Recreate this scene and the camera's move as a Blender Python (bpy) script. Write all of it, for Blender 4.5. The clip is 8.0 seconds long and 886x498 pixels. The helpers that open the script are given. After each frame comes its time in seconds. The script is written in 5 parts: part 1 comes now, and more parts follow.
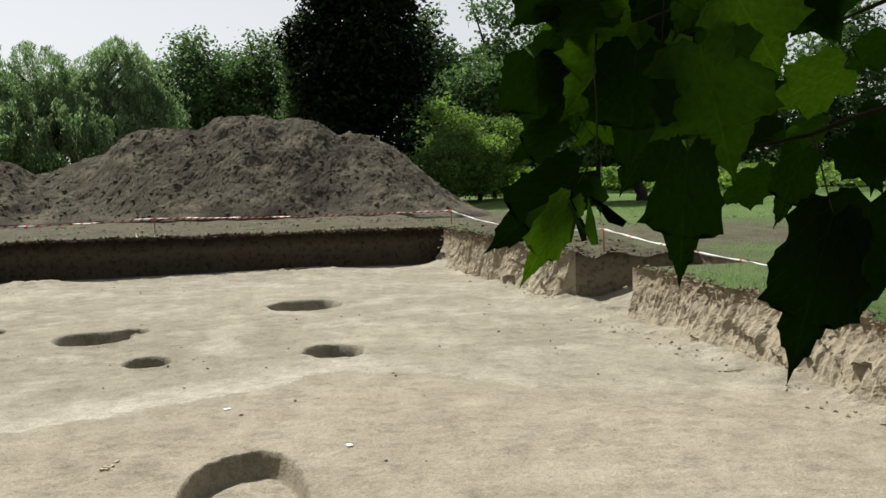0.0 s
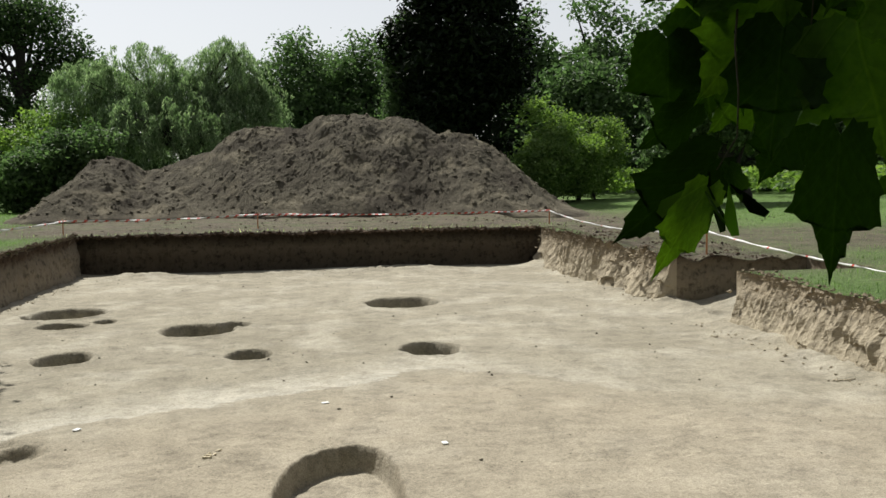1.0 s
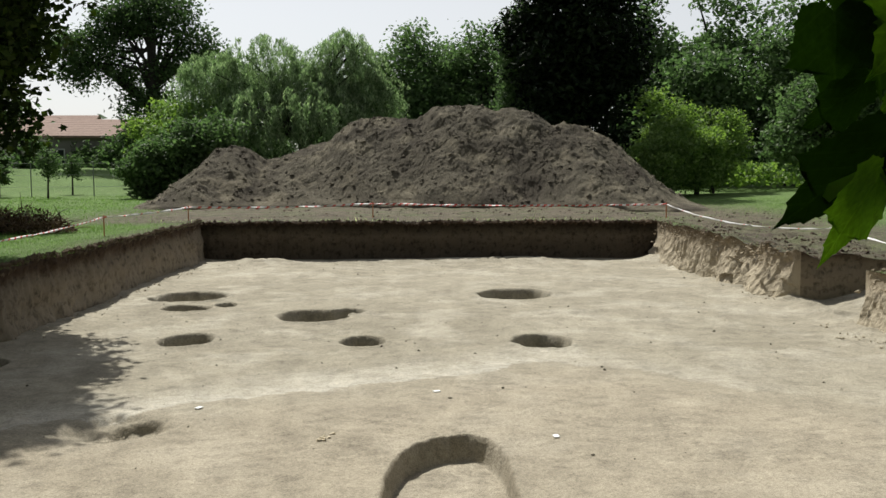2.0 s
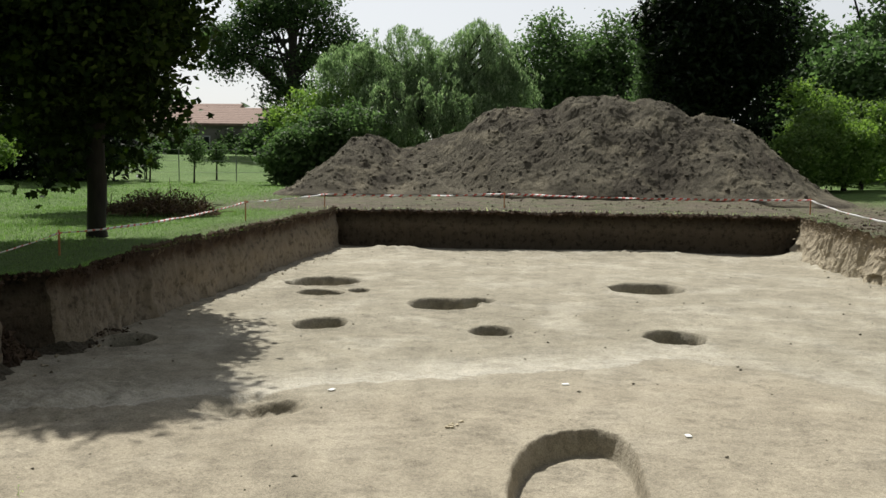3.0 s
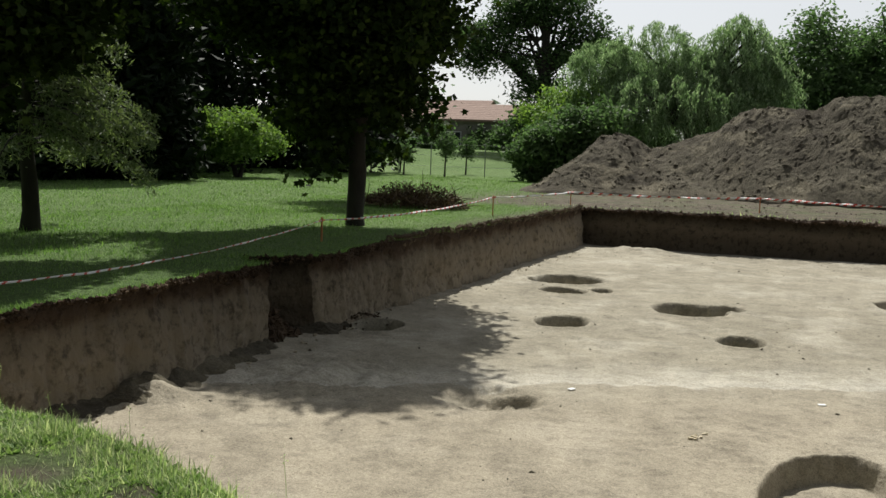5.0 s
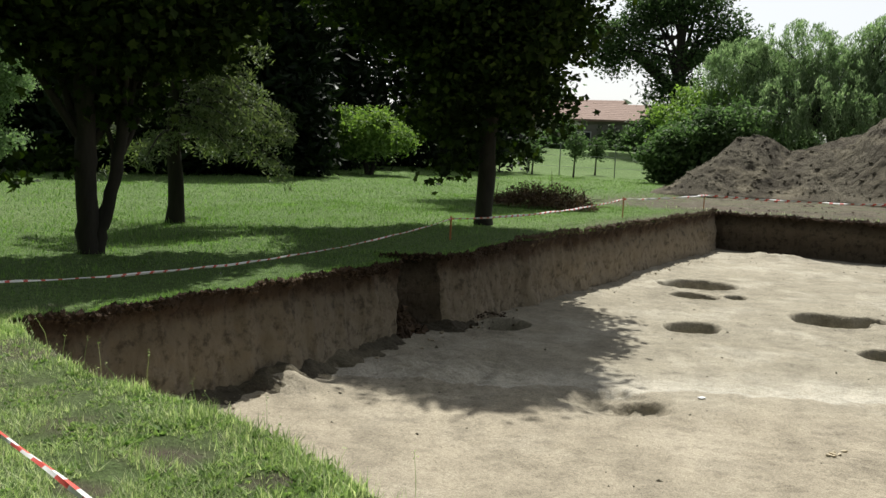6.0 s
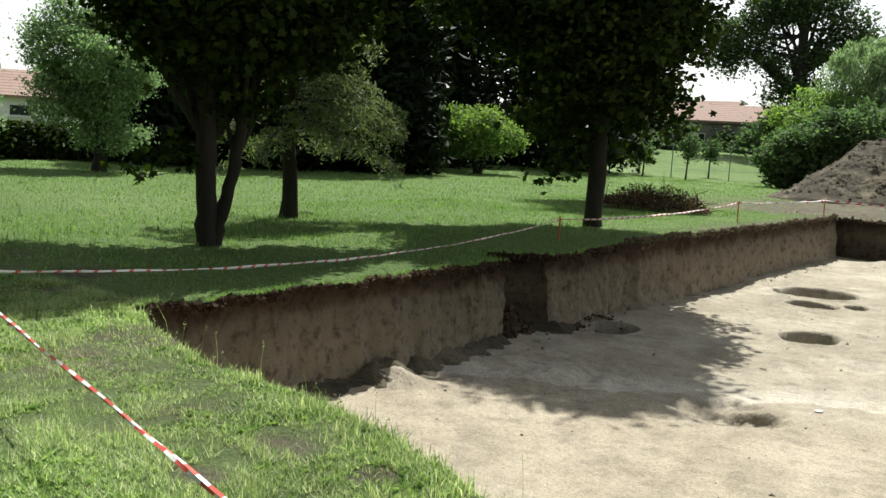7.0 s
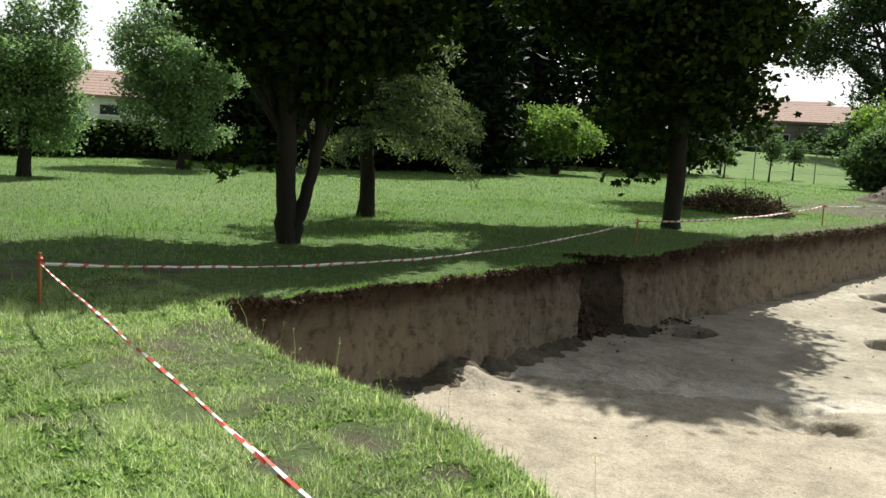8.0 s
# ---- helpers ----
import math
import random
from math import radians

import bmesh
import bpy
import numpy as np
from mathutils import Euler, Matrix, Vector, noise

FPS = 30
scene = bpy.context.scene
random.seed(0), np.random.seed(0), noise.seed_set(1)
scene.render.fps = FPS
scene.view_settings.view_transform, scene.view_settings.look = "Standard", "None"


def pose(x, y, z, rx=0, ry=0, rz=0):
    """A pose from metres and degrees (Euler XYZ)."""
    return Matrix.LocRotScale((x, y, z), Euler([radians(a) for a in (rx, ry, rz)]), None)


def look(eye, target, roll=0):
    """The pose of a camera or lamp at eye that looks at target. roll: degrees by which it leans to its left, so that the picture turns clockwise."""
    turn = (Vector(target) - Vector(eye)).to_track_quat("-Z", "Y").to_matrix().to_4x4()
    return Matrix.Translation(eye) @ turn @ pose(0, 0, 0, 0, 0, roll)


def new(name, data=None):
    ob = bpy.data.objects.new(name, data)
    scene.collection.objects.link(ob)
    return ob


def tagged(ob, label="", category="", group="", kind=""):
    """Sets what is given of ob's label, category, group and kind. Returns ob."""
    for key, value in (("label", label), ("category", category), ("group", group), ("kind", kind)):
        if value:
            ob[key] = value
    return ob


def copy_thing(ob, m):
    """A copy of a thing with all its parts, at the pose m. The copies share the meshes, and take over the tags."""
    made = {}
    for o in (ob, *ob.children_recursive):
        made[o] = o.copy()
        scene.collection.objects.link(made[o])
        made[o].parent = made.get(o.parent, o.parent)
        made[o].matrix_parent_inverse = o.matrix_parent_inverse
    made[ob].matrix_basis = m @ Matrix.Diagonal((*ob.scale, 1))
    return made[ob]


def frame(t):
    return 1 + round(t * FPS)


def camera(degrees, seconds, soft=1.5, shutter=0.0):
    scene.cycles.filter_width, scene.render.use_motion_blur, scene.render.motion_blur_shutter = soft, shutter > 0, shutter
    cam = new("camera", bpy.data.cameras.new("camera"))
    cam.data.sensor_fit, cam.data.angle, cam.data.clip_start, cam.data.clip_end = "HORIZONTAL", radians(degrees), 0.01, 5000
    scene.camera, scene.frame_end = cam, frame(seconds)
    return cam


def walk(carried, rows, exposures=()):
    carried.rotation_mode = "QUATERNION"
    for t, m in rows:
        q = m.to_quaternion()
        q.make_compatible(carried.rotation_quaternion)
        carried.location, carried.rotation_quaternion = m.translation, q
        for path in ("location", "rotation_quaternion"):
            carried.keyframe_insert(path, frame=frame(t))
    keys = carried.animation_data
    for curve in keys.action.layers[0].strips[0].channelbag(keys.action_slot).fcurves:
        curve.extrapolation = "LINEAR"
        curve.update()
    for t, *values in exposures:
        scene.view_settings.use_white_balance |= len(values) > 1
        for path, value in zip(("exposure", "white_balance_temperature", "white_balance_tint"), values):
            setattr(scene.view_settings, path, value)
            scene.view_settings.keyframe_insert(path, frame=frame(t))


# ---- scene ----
cam = camera(50.2, 8.0)
PATH = [
    (0, (0.309, 0.309, 1.557), (0.748, 2.253, 1.392), -1.4),
    (0.5, (0.308, 0.354, 1.541), (0.66, 2.316, 1.379), -1.2),
    (1, (0.292, 0.359, 1.543), (0.531, 2.338, 1.381), -0.9),
    (1.5, (0.278, 0.375, 1.534), (0.406, 2.364, 1.366), -0.6),
    (3, (0.23, 0.395, 1.53), (-0.038, 2.367, 1.332), 0.5),
    (3.5, (0.217, 0.402, 1.53), (-0.179, 2.352, 1.328), 0.9),
    (4, (0.201, 0.415, 1.531), (-0.315, 2.337, 1.326), 1.2),
    (5.5, (0.158, 0.386, 1.54), (-0.72, 2.169, 1.321), 2.2),
    (6, (0.144, 0.375, 1.544), (-0.85, 2.096, 1.319), 2.5),
    (6.5, (0.123, 0.376, 1.538), (-0.967, 2.037, 1.307), 2.9),
    (7, (0.111, 0.371, 1.544), (-1.069, 1.969, 1.306), 3.2),
    (7.5, (0.128, 0.357, 1.548), (-1.119, 1.902, 1.305), 3.3),
    (8, (0.129, 0.351, 1.55), (-1.174, 1.848, 1.303), 3.4),
]
EXPOSURE = [(0.0, 0.22), (3.0, 0.21), (4.0, 0.17), (5.5, 0.13), (6.0, 0.38), (6.5, 0.73), (7.0, 0.76), (8.0, 0.78)]
walk(cam, [(t, look(eye, target, roll)) for t, eye, target, roll in PATH], EXPOSURE)

# ---- world, sun, exposure ----
SUN_TO = Vector((-0.31, 0.73, 1.13)).normalized()
world = bpy.data.worlds.new("World")
scene.world = world
world.use_nodes = True
wn, wl = world.node_tree.nodes, world.node_tree.links
sky = wn.new("ShaderNodeTexSky")
sky.sky_type = "NISHITA"
sky.sun_disc = False
sky.sun_elevation = math.asin(SUN_TO.z)
sky.sun_rotation = math.atan2(SUN_TO.x, SUN_TO.y)
sky.dust_density = 1.0
sky.air_density = 1.0
haze = wn.new("ShaderNodeHueSaturation")
haze.inputs["Saturation"].default_value = 0.22
wl.new(sky.outputs[0], haze.inputs["Color"])
wl.new(haze.outputs[0], wn["Background"].inputs[0])
wn["Background"].inputs[1].default_value = 0.094
sun = new("sun", bpy.data.lights.new("sun", "SUN"))
sun.data.energy = 5.0
sun.data.angle = radians(0.55)
sun.data.color = (1.0, 0.98, 0.91)
sun.matrix_world = look(SUN_TO * 60, (0, 0, 0))


# ---- material helpers ----
def material(name):
    m = bpy.data.materials.new(name)
    m.use_nodes = True
    return m, m.node_tree.nodes, m.node_tree.links, m.node_tree.nodes["Principled BSDF"]


def coords(n, l, scale=(1, 1, 1), rot=(0, 0, 0), kind="Object"):
    tc, mp = n.new("ShaderNodeTexCoord"), n.new("ShaderNodeMapping")
    mp.inputs["Scale"].default_value = scale
    mp.inputs["Rotation"].default_value = rot
    l.new(tc.outputs[kind], mp.inputs["Vector"])
    return mp.outputs["Vector"]


def noise_tex(n, l, vec, scale, detail=6, rough=0.6):
    t = n.new("ShaderNodeTexNoise")
    t.inputs["Scale"].default_value = scale
    t.inputs["Detail"].default_value = detail
    t.inputs["Roughness"].default_value = rough
    l.new(vec, t.inputs["Vector"])
    return t.outputs["Fac"]


def ramp(n, l, fac, stops):
    r = n.new("ShaderNodeValToRGB")
    e = r.color_ramp.elements
    while len(e) < len(stops):
        e.new(0.5)
    for k, (p, c) in enumerate(stops):
        e[k].position = p
        e[k].color = (*c, 1) if len(c) == 3 else c
    l.new(fac, r.inputs["Fac"])
    return r.outputs["Color"]


def mix(n, l, a, b, fac, mode="MIX"):
    m = n.new("ShaderNodeMix")
    m.data_type, m.blend_type = "RGBA", mode
    for sock, v in ((m.inputs[0], fac), (m.inputs[6], a), (m.inputs[7], b)):
        if isinstance(v, (int, float)):
            sock.default_value = v
        elif isinstance(v, tuple):
            sock.default_value = (*v, 1)
        else:
            l.new(v, sock)
    return m.outputs[2]


def bump(n, l, p, height, strength, distance):
    b = n.new("ShaderNodeBump")
    b.inputs["Strength"].default_value = strength
    b.inputs["Distance"].default_value = distance
    l.new(height, b.inputs["Height"])
    l.new(b.outputs[0], p.inputs["Normal"])


def grey(v):
    return (v, v, v)


# ---- materials ----
def soil_material(name, dark, light, dry, bump_size=0.05, band=False, pit_scale=3.5, pit_rough=0.72):
    """Bare earth: two tones in large patches, dry bloom, crumbs."""
    m, n, l, p = material(name)
    v = coords(n, l)
    big = ramp(n, l, noise_tex(n, l, v, 0.35, 5, 0.65), [(0.35, dark), (0.68, light)])
    streak = noise_tex(n, l, coords(n, l, (0.8, 0.75, 1), (0, 0, 0.3)), 1.0, 8, 0.62)
    col = mix(n, l, big, dry, ramp(n, l, streak, [(0.50, grey(0)), (0.60, grey(0.55)), (0.72, grey(0.85))]))
    if band:
        col = band_of_pale_soil(n, l, v, col)
    speck = noise_tex(n, l, v, 26, 5, 0.75)
    grain = noise_tex(n, l, v, 75, 4, 0.8)
    col = mix(n, l, col, ramp(n, l, grain, [(0.34, grey(0.45)), (0.5, grey(1)), (0.68, grey(1.35))]), 0.75, "MULTIPLY")
    scuff = noise_tex(n, l, v, 1.7, 7, 0.75)
    col = mix(n, l, col, ramp(n, l, scuff, [(0.36, grey(0.82)), (0.5, grey(1)), (0.66, grey(1.2))]), 0.7, "MULTIPLY")
    col = mix(n, l, col, ramp(n, l, speck, [(0.3, grey(0.35)), (0.52, grey(1)), (0.75, grey(1.2))]), 0.6 if not band else 0.48, "MULTIPLY")
    pits = noise_tex(n, l, v, pit_scale, 8, pit_rough)
    col = mix(n, l, col, ramp(n, l, pits, [(0.33, grey(0.55)), (0.5, grey(1)), (0.7, grey(1.15))]), 0.6, "MULTIPLY")
    l.new(col, p.inputs["Base Color"])
    p.inputs["Roughness"].default_value = 0.95
    p.inputs["Specular IOR Level"].default_value = 0.15
    bump(n, l, p, mix(n, l, speck, pits, 0.45), 0.75, bump_size)
    return m


def band_of_pale_soil(n, l, v, col):
    """A pale, scuffed strip of natural sand that winds across the pit."""
    sep = n.new("ShaderNodeSeparateXYZ")
    l.new(v, sep.inputs[0])
    curve = n.new("ShaderNodeFloatCurve")
    cm = curve.mapping.curves[0]
    spots = ((0.0, 0.23), (0.2, 0.35), (0.32, 0.445), (0.45, 0.53), (0.525, 0.58), (0.614, 0.64), (0.708, 0.57), (0.807, 0.46), (1.0, 0.36))
    while len(cm.points) < len(spots):
        cm.points.new(0.5, 0.5)
    for k, s in enumerate(spots):
        cm.points[k].location = s
    curve.mapping.update()

    def op(kind, a, b):
        o = n.new("ShaderNodeMath")
        o.operation = kind
        for k, s in enumerate((a, b)):
            if isinstance(s, (int, float)):
                o.inputs[k].default_value = s
            else:
                l.new(s, o.inputs[k])
        return o.outputs[0]

    fx = op("DIVIDE", op("ADD", sep.outputs[0], 6.3), 13.0)
    l.new(fx, curve.inputs["Value"])
    mid = op("ADD", op("MULTIPLY", curve.outputs[0], 10.0), 6.4)
    wob = op("MULTIPLY", op("SUBTRACT", noise_tex(n, l, v, 1.1, 8, 0.7), 0.5), 1.5)
    off = op("ADD", op("SUBTRACT", sep.outputs[1], mid), wob)
    w = ramp(n, l, op("ADD", op("MULTIPLY", off, 0.4), 0.3), [(0.19, grey(0)), (0.225, grey(0.95)), (0.36, grey(0.8)), (0.55, grey(0.35)), (0.8, grey(0))])
    w = mix(n, l, w, ramp(n, l, noise_tex(n, l, coords(n, l, (0.8, 1.2, 1)), 2.4, 8, 0.72), [(0.36, grey(0.3)), (0.56, grey(1))]), 1.0, "MULTIPLY")
    # it thins out towards the east side
    w = mix(n, l, w, ramp(n, l, fx, [(0.56, grey(1)), (0.66, grey(0.5)), (0.80, grey(0.3)), (0.84, grey(0))]), 1.0, "MULTIPLY")
    # nearer than the strip the floor is a browner sand
    near = ramp(n, l, op("ADD", op("MULTIPLY", op("ADD", op("SUBTRACT", mid, sep.outputs[1]), wob), 0.2), 0.2), [(0.1, grey(0)), (0.5, grey(0.6))])
    col = mix(n, l, col, (0.40, 0.345, 0.26), near)
    return mix(n, l, col, (0.52, 0.485, 0.405), w)


SAND = soil_material("pit_sand", (0.30, 0.27, 0.205), (0.37, 0.335, 0.26), (0.45, 0.415, 0.335), 0.06, True)
SPOIL = soil_material("spoil_earth", (0.074, 0.062, 0.046), (0.172, 0.153, 0.112), (0.275, 0.242, 0.172), 0.22, False, 5.0, 0.8)
TURF_SOIL = soil_material("turf_soil", (0.045, 0.031, 0.021), (0.085, 0.059, 0.040), (0.14, 0.098, 0.064), 0.05)


def wall_material(name, strata, spots=0.75, depth=0.09):
    """Cut face of the pit: humus on top, mottled loam, paler sand below."""
    m, n, l, p = material(name)
    v = coords(n, l)
    sep = n.new("ShaderNodeSeparateXYZ")
    l.new(v, sep.inputs[0])
    wob = noise_tex(n, l, v, 1.6, 6, 0.7)
    h = n.new("ShaderNodeMath")
    h.operation = "MULTIPLY_ADD"
    l.new(wob, h.inputs[0])
    h.inputs[1].default_value = 0.42
    l.new(sep.outputs[2], h.inputs[2])
    mr = n.new("ShaderNodeMapRange")
    mr.inputs["From Min"].default_value, mr.inputs["From Max"].default_value = -0.9, 0.25
    l.new(h.outputs[0], mr.inputs["Value"])
    col = ramp(n, l, mr.outputs[0], strata)
    spot = noise_tex(n, l, v, 7, 7, 0.7)
    col = mix(n, l, col, ramp(n, l, spot, [(0.36, grey(0.25)), (0.5, grey(1))]), spots, "MULTIPLY")
    scrape = noise_tex(n, l, coords(n, l, (3.0, 3.0, 0.45)), 6, 5, 0.7)
    col = mix(n, l, col, ramp(n, l, scrape, [(0.3, grey(0.62)), (0.65, grey(1.0))]), 0.35, "MULTIPLY")
    l.new(col, p.inputs["Base Color"])
    p.inputs["Roughness"].default_value = 0.95
    p.inputs["Specular IOR Level"].default_value = 0.12
    crumb = noise_tex(n, l, v, 16, 8, 0.78)
    bump(n, l, p, mix(n, l, mix(n, l, spot, scrape, 0.5), crumb, 0.45), 1.0, depth)
    return m


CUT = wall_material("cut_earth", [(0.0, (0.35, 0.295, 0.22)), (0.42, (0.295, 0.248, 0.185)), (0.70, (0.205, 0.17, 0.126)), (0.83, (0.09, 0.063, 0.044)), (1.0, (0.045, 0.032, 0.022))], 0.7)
# paler copy of CUT: the east side's sunlight is put into the earth colour
CUT_PALE = wall_material("dry_sunlit_earth", [(0.0, (0.46, 0.40, 0.295)), (0.45, (0.42, 0.36, 0.265)), (0.75, (0.33, 0.275, 0.195)), (0.9, (0.20, 0.16, 0.11)), (1.0, (0.13, 0.10, 0.07))], 0.45, 0.06)
DARK_EARTH = wall_material("darker_earth", [(0.0, (0.12, 0.098, 0.072)), (0.35, (0.10, 0.08, 0.058)), (0.6, (0.13, 0.105, 0.075)), (0.83, (0.05, 0.04, 0.028)), (1.0, (0.03, 0.024, 0.018))])


def lawn_material():
    m, n, l, p = material("lawn")
    v = coords(n, l)
    big = noise_tex(n, l, v, 0.16, 4, 0.6)
    fine = noise_tex(n, l, v, 9, 8, 0.75)
    col = ramp(n, l, big, [(0.3, (0.137, 0.235, 0.062)), (0.55, (0.187, 0.295, 0.088)), (0.75, (0.25, 0.36, 0.13))])
    col = mix(n, l, col, ramp(n, l, fine, [(0.3, grey(0.3)), (0.62, grey(1))]), 0.7, "MULTIPLY")
    tuft = noise_tex(n, l, v, 42, 6, 0.8)
    col = mix(n, l, col, ramp(n, l, tuft, [(0.36, grey(0.22)), (0.52, grey(0.9)), (0.7, grey(1.35))]), 0.8, "MULTIPLY")
    bare = noise_tex(n, l, v, 1.1, 6, 0.7)
    col = mix(n, l, col, (0.24, 0.195, 0.12), ramp(n, l, bare, [(0.61, grey(0)), (0.72, grey(0.65))]))
    # trodden, bare strip behind and beside the cut, where the digger stood
    vc = n.new("ShaderNodeVertexColor")
    vc.layer_name = "worn"
    worn = mix(n, l, vc.outputs[0], ramp(n, l, noise_tex(n, l, v, 0.8, 7, 0.72), [(0.34, grey(0)), (0.55, grey(1))]), 0.38, "MULTIPLY")
    earth = ramp(n, l, noise_tex(n, l, v, 2.2, 6, 0.7), [(0.3, (0.068, 0.055, 0.041)), (0.7, (0.19, 0.158, 0.115))])
    col = mix(n, l, col, earth, worn)
    l.new(col, p.inputs["Base Color"])
    p.inputs["Roughness"].default_value = 0.9
    p.inputs["Specular IOR Level"].default_value = 0.2
    bump(n, l, p, fine, 1.0, 0.12)
    return m


LAWN = lawn_material()


def leaf_material(name, tones, through_light=0.35, rough=0.5, vein=False, gain=(1.15, 1.35, 0.5)):
    """Leaves: tone by piece, light shining through."""
    m, n, l, p = material(name)
    g = n.new("ShaderNodeNewGeometry")
    pick = g.outputs["Random Per Island"]
    if vein:
        info = n.new("ShaderNodeObjectInfo")
        pick = info.outputs["Random"]
    col = ramp(n, l, pick, [(k / max(1, len(tones) - 1), t) for k, t in enumerate(tones)])
    patch = noise_tex(n, l, coords(n, l), 0.7 if not vein else 14, 4, 0.6)
    col = mix(n, l, col, ramp(n, l, patch, [(0.3, grey(0.65)), (0.7, grey(1.15))]), 0.8, "MULTIPLY")
    if vein:
        # midrib and side veins, paler than the blade
        sep = n.new("ShaderNodeSeparateXYZ")
        l.new(coords(n, l), sep.inputs[0])

        def op(kind, a, b=0.0):
            o = n.new("ShaderNodeMath")
            o.operation = kind
            for k, q in enumerate((a, b)):
                if isinstance(q, (int, float)):
                    o.inputs[k].default_value = q
                else:
                    l.new(q, o.inputs[k])
            return o.outputs[0]

        ax = op("ABSOLUTE", sep.outputs[0])
        rib = ramp(n, l, ax, [(0.006, grey(1)), (0.018, grey(0))])
        saw = op("ABSOLUTE", op("SUBTRACT", op("FRACT", op("MULTIPLY", op("SUBTRACT", sep.outputs[1], op("MULTIPLY", ax, 0.8)), 5.0)), 0.5))
        lines_ = ramp(n, l, saw, [(0.02, grey(0.5)), (0.08, grey(0))])
        veins = mix(n, l, rib, lines_, 1.0, "LIGHTEN")
        col = mix(n, l, col, mix(n, l, col, (1.35, 1.3, 1.35), 1.0, "MULTIPLY"), veins)
        bump(n, l, p, veins, 0.5, 0.03)
    l.new(col, p.inputs["Base Color"])
    p.inputs["Roughness"].default_value = rough
    p.inputs["Specular IOR Level"].default_value = 0.08
    tr = n.new("ShaderNodeBsdfTranslucent")
    warm = mix(n, l, col, gain, 1.0, "MULTIPLY")
    l.new(warm, tr.inputs["Color"])
    ms = n.new("ShaderNodeMixShader")
    ms.inputs[0].default_value = through_light
    l.new(p.outputs[0], ms.inputs[1])
    l.new(tr.outputs[0], ms.inputs[2])
    l.new(ms.outputs[0], n["Material Output"].inputs["Surface"])
    return m


# near-black tones hold the backlit crowns' shade in the colour; the last, lit leaves
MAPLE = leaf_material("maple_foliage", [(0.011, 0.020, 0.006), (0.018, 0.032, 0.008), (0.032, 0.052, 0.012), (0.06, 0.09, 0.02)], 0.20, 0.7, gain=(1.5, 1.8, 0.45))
FAR_GREEN = leaf_material("mixed_foliage", [(0.072, 0.115, 0.05), (0.115, 0.172, 0.078), (0.19, 0.26, 0.125)], 0.45, gain=(0.95, 1.2, 0.75))
ORCHARD = leaf_material("orchard_foliage", [(0.13, 0.20, 0.105), (0.25, 0.345, 0.19), (0.40, 0.51, 0.29)], 0.4, gain=(0.95, 1.15, 0.7))
WILLOW = leaf_material("willow_foliage", [(0.12, 0.18, 0.09), (0.25, 0.34, 0.19), (0.50, 0.57, 0.40)], 0.5, gain=(1.05, 1.25, 0.8))
BRIGHT = leaf_material("shrub_foliage", [(0.115, 0.19, 0.065), (0.18, 0.265, 0.095), (0.29, 0.385, 0.16)], 0.45)
OAK = leaf_material("oak_foliage", [(0.04, 0.068, 0.032), (0.07, 0.11, 0.05), (0.13, 0.175, 0.09)], 0.42, gain=(1.0, 1.3, 0.7))
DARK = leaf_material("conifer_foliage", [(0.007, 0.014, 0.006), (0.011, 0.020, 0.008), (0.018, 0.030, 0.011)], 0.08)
SPRUCE = leaf_material("spruce_needles", [(0.11, 0.15, 0.09), (0.18, 0.22, 0.14), (0.27, 0.31, 0.21)], 0.3)
BLADE = leaf_material("grass_blades", [(0.14, 0.195, 0.08), (0.29, 0.385, 0.18), (0.48, 0.56, 0.32), (0.82, 0.78, 0.58)], 0.45, gain=(1.1, 1.3, 0.7))
WEED = leaf_material("weed_leaves", [(0.12, 0.195, 0.07), (0.23, 0.335, 0.125), (0.40, 0.49, 0.22)], 0.35, gain=(1.1, 1.3, 0.7))
MEADOW = leaf_material("meadow_blades", [(0.09, 0.17, 0.045), (0.178, 0.30, 0.09), (0.275, 0.42, 0.14), (0.37, 0.51, 0.20)], 0.32, gain=(1.05, 1.3, 0.6))
# black to bright random tones put shaded and sunlit leaves into the colour
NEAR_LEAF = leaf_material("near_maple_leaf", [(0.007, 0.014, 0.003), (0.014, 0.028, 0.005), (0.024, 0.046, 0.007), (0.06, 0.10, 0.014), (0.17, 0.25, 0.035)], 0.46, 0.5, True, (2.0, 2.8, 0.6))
DEAD = leaf_material("dry_brushwood", [(0.06, 0.04, 0.026), (0.12, 0.08, 0.05), (0.24, 0.165, 0.105)], 0.1)


def plain(name, a, b, scale=6, rough=0.8, stretch=(1, 1, 1), depth=0.01, metal=0.0):
    m, n, l, p = material(name)
    f = noise_tex(n, l, coords(n, l, stretch), scale, 7, 0.68)
    l.new(ramp(n, l, f, [(0.3, a), (0.7, b)]), p.inputs["Base Color"])
    p.inputs["Roughness"].default_value = rough
    p.inputs["Metallic"].default_value = metal
    bump(n, l, p, f, 0.6, depth)
    return m


BARK = plain("bark", (0.014, 0.012, 0.010), (0.038, 0.032, 0.026), 7, 0.95, (1, 1, 0.25), 0.03)
TWIG = plain("twig_bark", (0.03, 0.022, 0.012), (0.075, 0.055, 0.03), 40, 0.8)
STAKE = plain("stake_wood", (0.42, 0.16, 0.06), (0.62, 0.27, 0.12), 12, 0.8, (1, 1, 0.15))
ROOF = plain("roof_tiles", (0.21, 0.14, 0.11), (0.30, 0.205, 0.165), 3, 0.9)
PLASTER = plain("white_plaster", (0.66, 0.66, 0.67), (0.8, 0.8, 0.8), 1.5, 0.9)
GREYWALL = plain("grey_render", (0.20, 0.185, 0.165), (0.29, 0.275, 0.25), 1.5, 0.9)
